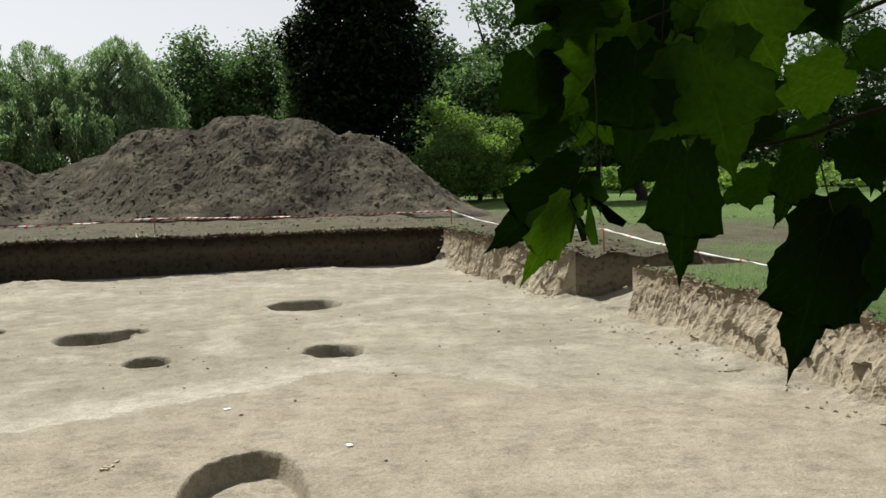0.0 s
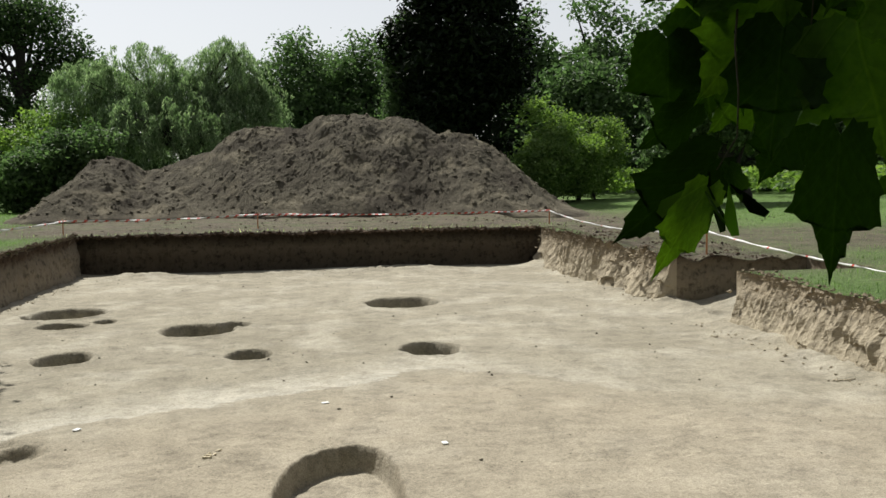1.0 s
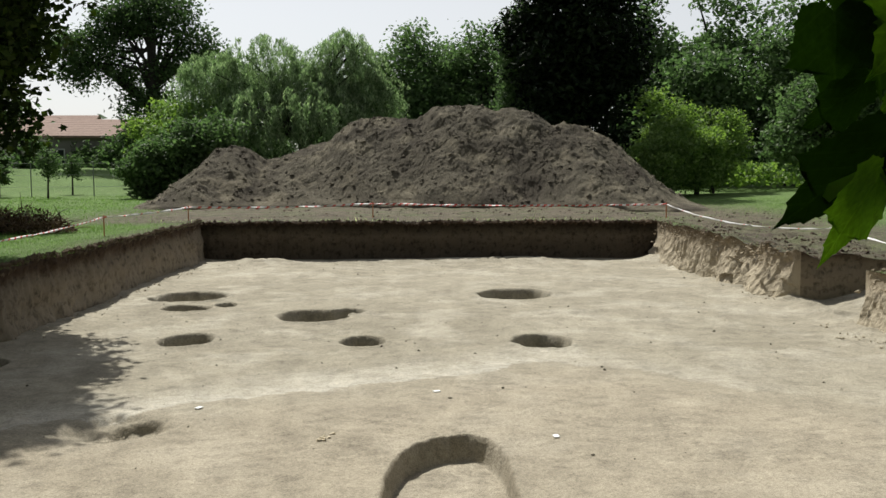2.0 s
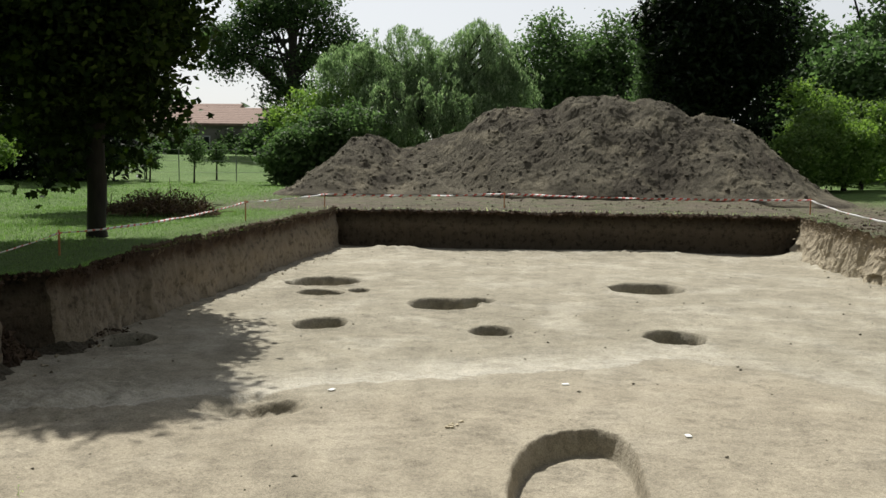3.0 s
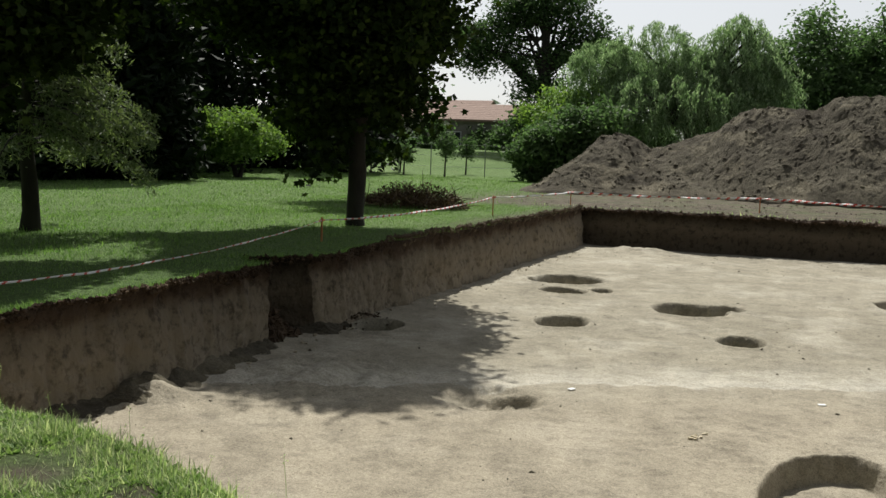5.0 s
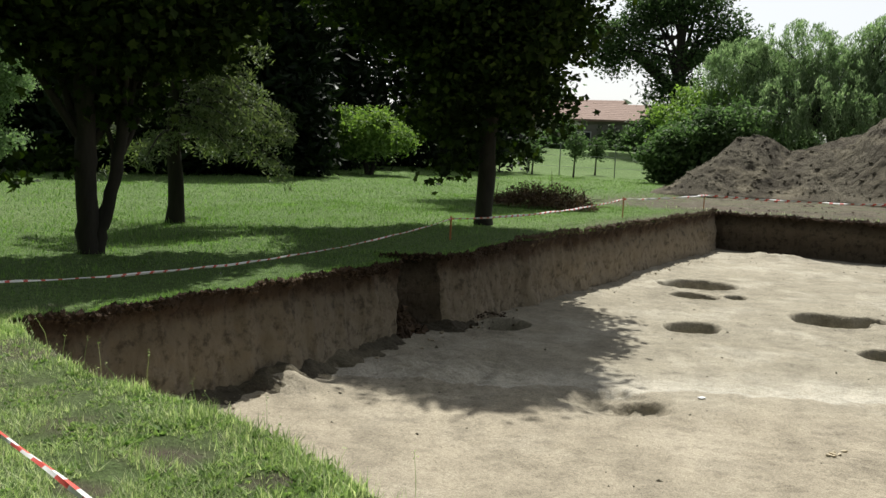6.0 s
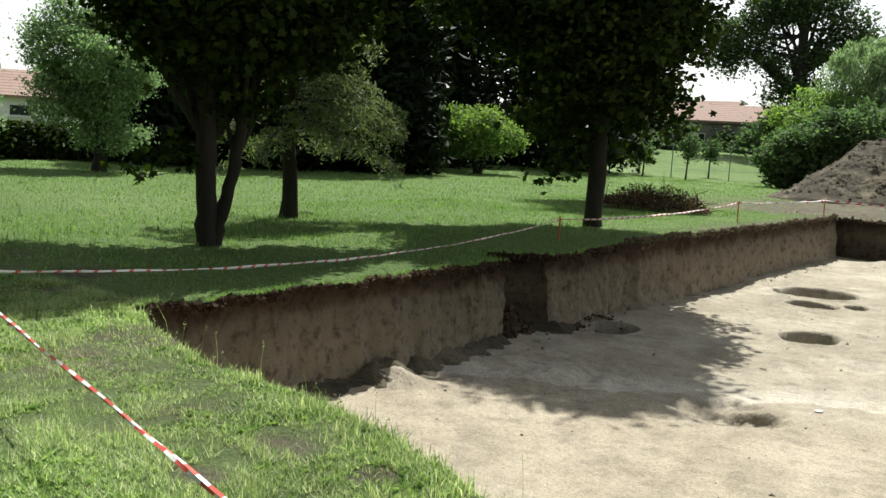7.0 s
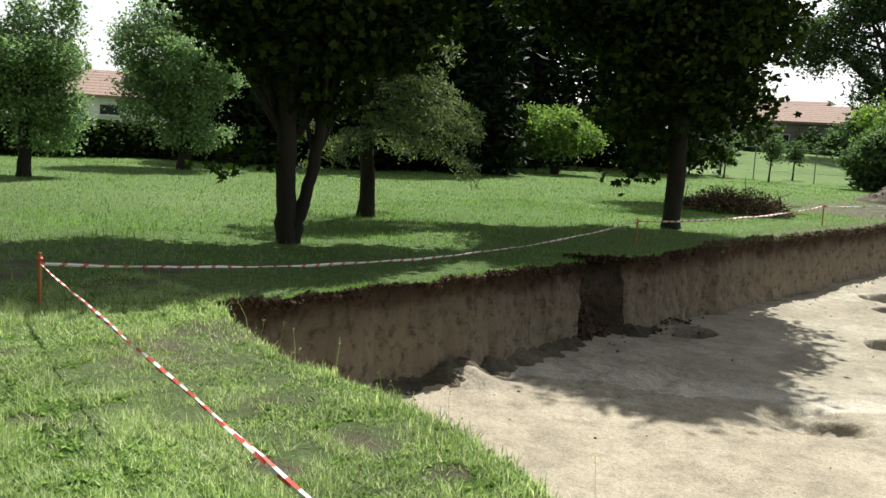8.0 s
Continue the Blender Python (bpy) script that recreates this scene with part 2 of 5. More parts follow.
WIRE = plain("fence_steel", (0.20, 0.22, 0.20), (0.34, 0.36, 0.34), 9, 0.6, metal=0.4)
TAPE_RED = plain("tape_red", (0.58, 0.06, 0.045), (0.68, 0.10, 0.07), 30, 0.45, depth=0.002)
TAPE_WHITE = plain("tape_white", (0.74, 0.73, 0.71), (0.84, 0.83, 0.82), 30, 0.45, depth=0.002)
PAPER = plain("white_card", (0.78, 0.78, 0.76), (0.86, 0.86, 0.84), 20, 0.7, depth=0.001)
BONE = plain("pale_fragments", (0.52, 0.44, 0.30), (0.68, 0.60, 0.45), 30, 0.8, depth=0.002)
GLASS, _n, _l, _p = material("window_glass")
_p.inputs["Base Color"].default_value = (0.03, 0.035, 0.04, 1)
_p.inputs["Roughness"].default_value = 0.12


# ---- mesh helpers ----
def build(name, verts, faces, mats, parent=None, label="", smooth=False, index=None):
    """One mesh object from arrays; faces all have the same number of corners."""
    verts, faces = np.asarray(verts, np.float32), np.asarray(faces, np.int32)
    me = bpy.data.meshes.new(name)
    k = faces.shape[1]
    me.vertices.add(len(verts))
    me.vertices.foreach_set("co", verts.ravel())
    me.loops.add(faces.size)
    me.loops.foreach_set("vertex_index", faces.ravel())
    me.polygons.add(len(faces))
    me.polygons.foreach_set("loop_start", np.arange(0, faces.size, k, dtype=np.int32))
    me.polygons.foreach_set("use_smooth", np.full(len(faces), smooth))
    for mt in mats if isinstance(mats, (list, tuple)) else [mats]:
        me.materials.append(mt)
    if index is not None:
        me.polygons.foreach_set("material_index", np.asarray(index, np.int32))
    me.update(calc_edges=True)
    me.validate()
    ob = new(name, me)
    if parent is not None:
        ob.parent = parent
    if label:
        tagged(ob, label)
    return ob


def part(name, bm, mat, parent, label=""):
    me = bpy.data.meshes.new(name)
    bm.to_mesh(me)
    bm.free()
    me.materials.append(mat)
    ob = new(name, me)
    ob.parent = parent
    if label:
        tagged(ob, label)
    return ob


def box(w, d, h, at=(0, 0, 0), bevel=0.0):
    bm = bmesh.new()
    bmesh.ops.create_cube(bm, size=1, matrix=Matrix.Translation(at) @ Matrix.Diagonal((w, d, h, 1)))
    if bevel:
        bmesh.ops.bevel(bm, geom=bm.edges[:], offset=bevel, segments=1, affect="EDGES")
    return bm


def thing(name, at, label, category, group="", turn=0.0):
    e = new(name)
    e.matrix_basis = pose(*at, 0, 0, turn)
    e.empty_display_size = 0.2
    return tagged(e, label, category, group)


def grid_faces(nx, ny):
    a = (np.arange(nx - 1)[:, None] * ny + np.arange(ny - 1)[None]).ravel()
    return np.stack([a, a + ny, a + ny + 1, a + 1], 1)


def smoothstep(a, b, x):
    u = np.clip((x - a) / (b - a), 0, 1)
    return u * u * (3 - 2 * u)


_tab = np.random.default_rng(7).random((256, 256))


def vnoise(x, y):
    """Smooth value noise, 0..1, on arrays."""
    x, y = np.asarray(x, float), np.asarray(y, float)
    xi, yi = np.floor(x).astype(int), np.floor(y).astype(int)
    fx, fy = x - xi, y - yi
    fx, fy = fx * fx * (3 - 2 * fx), fy * fy * (3 - 2 * fy)
    a, b = _tab[xi % 256, yi % 256], _tab[(xi + 1) % 256, yi % 256]
    c, d = _tab[xi % 256, (yi + 1) % 256], _tab[(xi + 1) % 256, (yi + 1) % 256]
    return (a * (1 - fx) + b * fx) * (1 - fy) + (c * (1 - fx) + d * fx) * fy


def fbm(x, y, octaves=4, gain=0.5):
    s, amp, tot = 0.0, 1.0, 0.0
    for k in range(octaves):
        s = s + amp * vnoise(x * 2 ** k + 17.3 * k, y * 2 ** k + 9.1 * k)
        tot, amp = tot + amp, amp * gain
    return s / tot - 0.5


def tube(points, radii, sides=8):
    """Vertices and quads of a tapered tube along points."""
    pts, V = [Vector(p) for p in points], []
    for k, p in enumerate(pts):
        d = (pts[min(k + 1, len(pts) - 1)] - pts[max(k - 1, 0)]).normalized()
        u = d.cross(Vector((0.13, 0.97, 0.2))).normalized()
        w = d.cross(u)
        for s in range(sides):
            a = 2 * math.pi * s / sides
            V.append(p + (u * math.cos(a) + w * math.sin(a)) * radii[k])
    F = [[k * sides + s, k * sides + (s + 1) % sides, (k + 1) * sides + (s + 1) % sides, (k + 1) * sides + s] for k in range(len(pts) - 1) for s in range(sides)]
    return np.array([tuple(v) for v in V]), np.array(F)


def merge(pieces):
    V, F, o = [], [], 0
    for v, f in pieces:
        V.append(v)
        F.append(np.asarray(f) + o)
        o += len(v)
    return np.concatenate(V), np.concatenate(F)


# ---- the ground, with the pit cut out of it ----
LEFT, RIGHT, NEAR, FAR, DEPTH = -6.3, 6.8, 3.95, 26.4, 1.05
T0, T1, TEND = 15.5, 17.85, 9.6


def ground_z(x, y):
    z = 0.05 * fbm(x * 0.35, y * 0.35, 3) * 2 * smoothstep(0, 3, np.hypot(x, y))
    z = z - 0.20 * smoothstep(6.2, 7.4, x) * smoothstep(20, 12, x)
    z = z - 0.8 * smoothstep(-33, -42, x)
    z = z + 0.11 * fbm(x * 2.3, y * 2.3, 3, 0.6) * np.exp(-((y - FAR) / 0.45) ** 2) * smoothstep(-8, -6, x) * smoothstep(11, 8, x)
    z = z + 0.09 * fbm(x * 2.3, y * 2.3, 3, 0.6) * (np.exp(-((x - LEFT) / 0.35) ** 2) + 1.6 * np.exp(-((x - RIGHT) / 0.45) ** 2)) * smoothstep(4, 5.5, y) * smoothstep(28, 26, y)
    z = z + 0.36 * fbm(x * 1.9, y * 1.9, 4, 0.62) * smoothstep(5.9, 6.5, x) * smoothstep(11, 9.2, x) * smoothstep(17.4, 18.2, y) * smoothstep(30, 27, y)
    # the garden beyond the fence lies higher
    z = z + 1.5 * smoothstep(52, 74, y) * smoothstep(-9, -16, x) * smoothstep(-60, -42, x)
    return z + 0.10 * fbm(x * 1.7, y * 1.7, 3) * smoothstep(26, 27, y) * smoothstep(44, 38, y) * smoothstep(-12, -8, x)


def warp(x, y):
    """Uneven edges of the cut."""
    wl_ = np.exp(-((x - LEFT) / 0.7) ** 2) * smoothstep(NEAR - 0.6, NEAR + 0.4, y) * smoothstep(FAR + 0.5, FAR - 0.3, y)
    gl = 0.28 * fbm(y * 0.9, y * 0 + 3, 4) + 0.12 * fbm(y * 4.5, y * 0 + 13, 2) - 0.78 * smoothstep(10.42, 10.78, y) * smoothstep(11.6, 11.0, y) * (0.75 + 0.9 * fbm(y * 4, y * 0 + 2, 2)) - 0.05 * smoothstep(7, 4.5, y)
    wr_ = np.exp(-((x - RIGHT) / 0.9) ** 2) * smoothstep(NEAR - 0.6, NEAR, y) * smoothstep(FAR + 1.4, FAR + 0.2, y)
    gr = 0.36 * fbm(y * 0.9, y * 0 + 11, 4) + 0.10 * fbm(y * 3.7, y * 0 + 5, 3) - 0.60 * smoothstep(18.5, 25, y) + 0.34 * smoothstep(19.0, 17.0, y)
    wn_ = np.exp(-((y - NEAR) / 0.8) ** 2) * smoothstep(LEFT - 0.6, LEFT + 0.1, x) * smoothstep(RIGHT + 0.6, RIGHT, x)
    gn = 0.25 * fbm(x * 0.8, x * 0 + 21, 4) + 0.62 * smoothstep(-4.4, -6.4, x) + 0.33 * smoothstep(-2.4, -4.2, x) - 0.30 * smoothstep(-3.0, -1.8, x) * smoothstep(3.4, 2, x)
    wf_ = np.exp(-((y - FAR) / 0.6) ** 2) * smoothstep(LEFT - 0.6, LEFT, x) * smoothstep(RIGHT + 0.6, RIGHT, x)
    gf = 0.22 * fbm(x * 0.9, x * 0 + 31, 3) + 0.14 * fbm(x * 4.5, x * 0 + 35, 3)
    jx = 0.06 * fbm(x * 3 + 5, y * 3, 2) * smoothstep(0, 4, y)
    return x + wl_ * gl + wr_ * gr + jx, y + wn_ * gn + wf_ * gf + jx


def lines(marks, fine, far_lo, far_hi):
    """Grid lines: fine between the marks, wider and wider outside."""
    out = []
    for a, b in zip(marks[:-1], marks[1:]):
        out += list(np.linspace(a, b, max(1, round((b - a) / fine)) + 1)[:-1])
    out.append(marks[-1])
    lo, hi, step = marks[0], marks[-1], fine
    below, above = [], []
    while lo > far_lo:
        step = min(step * 1.16, 60)
        lo -= step
        below.append(lo)
    step = fine
    while hi < far_hi:
        step = min(step * 1.16, 60)
        hi += step
        above.append(hi)
    return np.array(below[::-1] + out + above)


XS = lines([-9.5, LEFT, RIGHT, TEND, 11.0], 0.12, -600, 600)
YS = lines([1.5, NEAR, T0, T1, FAR, 29.0], 0.12, -300, 900)
GX, GY = np.meshgrid(XS, YS, indexing="ij")
WX, WY = warp(GX, GY)
GZ = ground_z(WX, WY)
CX, CY = (GX[:-1, :-1] + GX[1:, 1:]) / 2, (GY[:-1, :-1] + GY[1:, 1:]) / 2
HOLE = ((CX > LEFT) & (CX < RIGHT) & (CY > NEAR) & (CY < FAR)) | ((CX >= RIGHT) & (CX < TEND) & (CY > T0) & (CY < T1))
gf = grid_faces(len(XS), len(YS))[~HOLE.ravel()]
ground = build("ground", np.stack([WX, WY, GZ], -1).reshape(-1, 3), gf, LAWN, smooth=True)
tagged(ground, "mown green meadow with trodden bare earth round the pit", "ground", kind="structure")


BARE = [(-4.39, 2.44, 0.17), (-3.88, 3.51, 0.26), (-3.17, 3.49, 0.30), (-3.08, 2.99, 0.2), (-2.55, 3.55, 0.22), (-4.75, 3.6, 0.15)]


def worn_at(x, y):
    """How bare the turf is: the strip behind the pit, and the trodden side by the trench."""
    a = smoothstep(24.5, 27, y) * smoothstep(46, 36, y) * smoothstep(-12.5, -8, x) * smoothstep(14.5, 10, x)
    b = smoothstep(6.0, 6.8, x) * smoothstep(12, 8.5, x) * smoothstep(13, 18, y) * smoothstep(44, 30, y)
    b = np.maximum(b, 0.9 * smoothstep(8.5, 10, x) * smoothstep(17, 14, x) * smoothstep(17, 20, y) * smoothstep(29, 25, y))
    c = smoothstep(-7.6, -6.4, x) * smoothstep(14, 21, y) * smoothstep(30, 27, y) * smoothstep(8, 4, x)
    d = 0.35 * smoothstep(2.2, 3.9, y) * smoothstep(4.6, 4.0, y) * smoothstep(-6, -5, x)
    e = 0.85 * smoothstep(0.11, 0.17, fbm(x * 2.4 + 3, y * 2.4, 4)) * smoothstep(6.5, 5.5, y) * smoothstep(0.5, 1.8, y)
    for cx, cy, r in BARE:
        e = np.maximum(e, 1.0 * smoothstep(1.0, 0.55, np.hypot((x - cx) / r, (y - cy) / (0.8 * r)) + 0.9 * fbm(x * 6, y * 6, 3)))
    return np.clip(np.maximum(np.maximum(np.maximum(a, b), np.maximum(c * 0.9, d)), e), 0, 1)


vc = ground.data.color_attributes.new("worn", "FLOAT_COLOR", "POINT")
wv = worn_at(WX, WY).ravel()
vc.data.foreach_set("color", np.stack([wv, wv, wv, np.ones_like(wv)], 1).astype(np.float32).ravel())

# pit floor: post holes and storage pits are real hollows: centre, half sizes, turn, depth
HOLLOWS = [
    (-4.72, 18.95, 0.76, 0.72, 0.1, 0.42), (-4.38, 17.45, 0.42, 0.34, 0.1, 0.34), (-3.74, 17.85, 0.20, 0.26, 0.3, 0.25),
    (-1.92, 16.45, 0.60, 0.70, 0.2, 0.36), (-1.38, 16.95, 0.30, 0.36, 0.0, 0.20), (-3.54, 14.28, 0.40, 0.50, 0.0, 0.42),
    (-0.90, 14.06, 0.32, 0.42, 0.0, 0.32), (1.75, 14.12, 0.42, 0.54, 0.0, 0.45), (1.72, 19.1, 0.74, 0.70, 0.0, 0.34),
    (-4.5, 25.65, 0.50, 0.40, 0.0, 0.22), (2.3, 25.7, 0.62, 0.36, 0.0, 0.25), (6.45, 25.2, 0.36, 0.6, 0.0, 0.25),
    (-2.76, 9.62, 0.30, 0.22, 0.2, 0.05), (-5.76, 12.45, 0.34, 0.44, 0.0, 0.85),
]


def floor_z(x, y):
    z = -DEPTH + 0.05 * fbm(x * 0.5, y * 0.5, 3) + 0.034 * fbm(x * 2.6, y * 2.6, 4, 0.62) + 0.018 * fbm(x * 9, y * 9, 3, 0.6)
    for k, (cx, cy, a, b, r, d) in enumerate(HOLLOWS):
        u, v = x - cx, y - cy
        p, q = (u * math.cos(r) + v * math.sin(r)) / a, (-u * math.sin(r) + v * math.cos(r)) / b
        rad = np.hypot(p, q) * (1 + 0.22 * fbm(np.arctan2(q, p) * 1.3 + 9 + k, rad_seed(x, k), 2)) + 0.10 * fbm(x * 5, y * 5, 2)
        z = z - 1.35 * d * (ledge(1.0, 0.76, rad) + 0.25 * fbm(x * 9, y * 9, 3) * ledge(1.0, 0.9, rad) * ledge(0.72, 0.85, rad)) + 0.02 * np.exp(-((rad - 1.12) / 0.1) ** 2) - 0.04 * d * smoothstep(0.7, 0, rad)
    # the wide shallow hollow round the small pit
    z = z - (0.10 + 0.12 * fbm(x * 6, y * 6, 4, 0.6)) * smoothstep(1.05, 0.45, np.hypot((x + 2.95) / 0.60, (y - 9.52) / 0.52) + 0.30 * fbm(x * 3.2, y * 3.2, 3, 0.6))
    # low upcast rims along the far side
    for cx, cy, a, h in ((-4.5, 25.4, 0.75, 0.15), (1.0, 25.8, 2.6, 0.07), (2.4, 25.5, 0.7, 0.10), (5.9, 25.3, 0.6, 0.14)):
        z = z + h * np.exp(-((x - cx) / a) ** 2 - ((y - cy) / 0.5) ** 2)
    # long storage pit with a flat bottom and square shoulders
    p, q = (x - 0.325) / 0.54, (y - 7.95) / 1.38
    q = q + 0.16 * np.clip(0.35 - p, 0, 1.6) * (q > 0)
    rad = (np.abs(p) ** 2.8 + np.abs(q) ** 2.8) ** (1 / 2.8) + 0.09 * fbm(x * 3, y * 3, 3)
    rad = rad + 0.05 * fbm(x * 7, y * 7, 2)
    z = z - 0.24 * ledge(1.0, 0.92, rad) - 0.02 * fbm(x * 10, y * 10, 3, 0.6) * ledge(1.06, 0.95, rad) * ledge(0.80, 0.9, rad) + 0.012 * fbm(x * 12, y * 12, 2) * np.exp(-((rad - 1.05) / 0.12) ** 2)
    # crumbled earth along the foot of the cuts
    z = z + 0.02 * smoothstep(0.6, 0.05, x - LEFT) * (0.4 + 1.6 * np.clip(fbm(x * 1.3, y * 1.3, 4) + 0.2, 0, 1))
    z = z + 0.22 * np.exp(-((x + 5.98) / 0.30) ** 2 - ((y - 7.8) / 0.28) ** 2) * (0.8 + 1.5 * fbm(x * 4, y * 4, 3))
    z = z + 0.32 * np.exp(-((x + 6.9) / 0.35) ** 2 - ((y - 10.9) / 0.3) ** 2)
    z = z + 0.13 * smoothstep(0.55, 0.0, RIGHT + 0.1 - 0.85 * smoothstep(18, 25, y) - x) * (0.3 + 2.0 * np.clip(fbm(x * 2.4, y * 2.4, 4, 0.65) + 0.12, 0, 1)) * smoothstep(7.4, 6.9, x)
    # the trench rises to its end
    z = z + 0.55 * smoothstep(6.9, 9.6, x)
    # the shaded corner was dug rougher
    rough = smoothstep(1.0, 0.4, np.hypot((x + 5.0) / 1.4, (y - 9.6) / 1.6))
    return z + 0.26 * rough * fbm(x * 2.6, y * 1.9, 5, 0.58)


def ledge(a, b, x):
    """Straight slope with sharp shoulders."""
    return np.clip((x - a) / (b - a), 0, 1)


def rad_seed(x, k):
    return np.full_like(x, 3.7 * k)


fx = np.concatenate([np.arange(-7.3, -5.6, 0.05), np.arange(-5.6, -0.5, 0.037), np.arange(-0.5, 1.2, 0.017), np.arange(1.2, 2.6, 0.037), np.arange(2.6, 9.8, 0.09)])
fy = np.concatenate([np.arange(3.2, 7.0, 0.08), np.arange(7.0, 8.2, 0.05), np.arange(8.2, 9.6, 0.017), np.arange(9.6, 10.2, 0.03), np.arange(10.2, 13.4, 0.05), np.arange(13.4, 19.9, 0.036), np.arange(19.9, 26.9, 0.11)])
FX, FY = np.meshgrid(fx, fy, indexing="ij")
FZ = floor_z(FX, FY)
keep = (FX[:-1, :-1] < RIGHT + 0.7) | ((FY[:-1, :-1] > T0 - 0.4) & (FY[:-1, :-1] < T1 + 0.4))
floor = build("floor", np.stack([FX, FY, FZ], -1).reshape(-1, 3), grid_faces(len(fx), len(fy))[keep.ravel()], SAND, smooth=True)
tagged(floor, "pale sandy excavation floor with dug round post pits", "pit floor", kind="structure")


def cut_wall(name, pts, inward, label, relief=0.10, batter=0.06, scallop=0.0, mat=None, foot=0.12):
    """A cut earth face from the turf's edge down to the pit floor, bulging and scraped."""
    pts = np.array(pts)
    x, y = warp(pts[:, 0], pts[:, 1])
    top = ground_z(x, y)
    # finer columns than the turf's edge, on the same line
    cut = 3
    k0, k1 = np.arange(len(pts)), np.linspace(0, len(pts) - 1, (len(pts) - 1) * cut + 1)
    x, y, top = np.interp(k1, k0, x), np.interp(k1, k0, y), np.interp(k1, k0, top)
    pts = np.stack([np.interp(k1, k0, pts[:, 0]), np.interp(k1, k0, pts[:, 1])], 1)
    rows = 34
    v = np.linspace(0, 1, rows)
    s = pts[:, 0] + pts[:, 1] * 1.31
    S, Vv = np.meshgrid(s, v, indexing="ij")
    gouge = -0.3 if mat is CUT_PALE else 0.0
    out = relief * (fbm(S * 1.1, Vv * 1.2 + 3, 4, 0.6) + 0.7 * fbm(S * 4.5, Vv * 2.0, 3) + 0.4 * fbm(S * 9 + Vv * 5, Vv * 11, 3) + gouge * np.abs(fbm(S * 3.2 + Vv * 1.5, Vv * 0.8 + 9, 3))) * smoothstep(0, 0.12, Vv) + batter * Vv
    if mat is CUT_PALE:
        # bucket teeth above, slanting slabs and fallen crumbs below
        teeth = np.abs(np.sin(S * 13 + 7 * fbm(S * 0.9, Vv * 0.25 + 2, 3))) ** 0.7
        out = out - 0.05 * teeth * smoothstep(0.06, 0.2, Vv) * smoothstep(0.85, 0.55, Vv) * (0.35 + 1.6 * np.clip(fbm(S * 0.9 + 12, Vv * 1.5, 3) + 0.25, 0, 1))
        slab = (S * 0.42 + Vv * 1.15 + 0.5 * fbm(S * 1.2, Vv * 2, 3)) * 2.6
        out = out + 0.15 * (slab - np.floor(slab)) * smoothstep(0.25, 0.6, Vv) * smoothstep(-0.05, 0.12, fbm(S * 0.5 + 3, Vv * 0.7, 2))
        out = out + 0.10 * np.clip(fbm(S * 7, Vv * 9, 3, 0.7), -0.15, 0.4) * smoothstep(0.35, 0.05, Vv) + 0.035 * fbm(S * 11, Vv * 13, 2)
    else:
        # ragged topsoil stands a little proud of the scraped face
        out = out + 0.05 * smoothstep(0.20, 0.05, Vv + 0.22 * fbm(S * 2.1, Vv * 0 + 7, 4)) * (0.6 + 1.4 * fbm(S * 8, Vv * 12, 3)) * smoothstep(0, 0.03, Vv)
    out = out + scallop * np.clip(fbm(S * 0.8 + 40, Vv * 0 + 5, 3) + 0.08, 0, 1) * smoothstep(0.62, 0.98, Vv)
    out = out - 0.05 * smoothstep(0.0, 0.08, Vv) * smoothstep(0.45, 0.12, Vv) + foot * smoothstep(0.86, 1, Vv) * (0.5 + fbm(S * 2, Vv, 3))
    run = np.hypot(pts[:, 0] - pts[0, 0], pts[:, 1] - pts[0, 1])
    out = out * (smoothstep(0, 0.3, run) * smoothstep(0, 0.3, run[-1] - run))[:, None]
    X, Y = x[:, None] + inward[0] * out, y[:, None] + inward[1] * out
    Z = top[:, None] + (-DEPTH - 0.12 - top[:, None]) * Vv + 0.02 * fbm(S * 6, Vv * 6, 2)
    Z[:, 0] = top
    # columns from y 10.42 to 11.5 on the west take the darker earth
    w = build(name, np.stack([X, Y, Z], -1).reshape(-1, 3), grid_faces(len(pts), rows), [mat or CUT, DARK_EARTH], smooth=mat is not CUT_PALE, index=np.repeat(((pts[:-1, 1] > 10.42) & (pts[:-1, 1] < 11.5) & (pts[:-1, 0] < -6)).astype(int), rows - 1))
    tagged(w, label, "earth wall", kind="structure")
    return w


def side(axis, fixed, lo, hi):
    src = YS if axis == "x" else XS
    run = src[(src >= lo - 1e-6) & (src <= hi + 1e-6)]
    return [(fixed, r) if axis == "x" else (r, fixed) for r in run]


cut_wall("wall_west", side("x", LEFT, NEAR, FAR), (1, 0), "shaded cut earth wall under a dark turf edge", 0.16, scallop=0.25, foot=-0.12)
cut_wall("wall_north", side("y", FAR, LEFT, RIGHT), (0, -1), "dark earth wall with straight scraped face", 0.09, 0.03, mat=DARK_EARTH)
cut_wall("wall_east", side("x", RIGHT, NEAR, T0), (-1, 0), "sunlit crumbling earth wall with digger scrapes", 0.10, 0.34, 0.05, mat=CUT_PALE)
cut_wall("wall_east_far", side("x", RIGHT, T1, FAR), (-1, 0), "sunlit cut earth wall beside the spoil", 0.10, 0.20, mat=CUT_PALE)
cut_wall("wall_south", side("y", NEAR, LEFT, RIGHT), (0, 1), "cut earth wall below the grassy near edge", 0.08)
cut_wall("trench_wall_north", side("y", T1, RIGHT, TEND), (0, -1), "shaded side of a narrow trench", 0.06, 0.02)
cut_wall("trench_wall_south", side("y", T0, RIGHT, TEND), (0, 1), "side of a narrow trench", 0.06, 0.02)
cut_wall("trench_wall_end", side("x", TEND, T0, T1), (-1, 0), "end of a narrow trench", 0.06, 0.02)

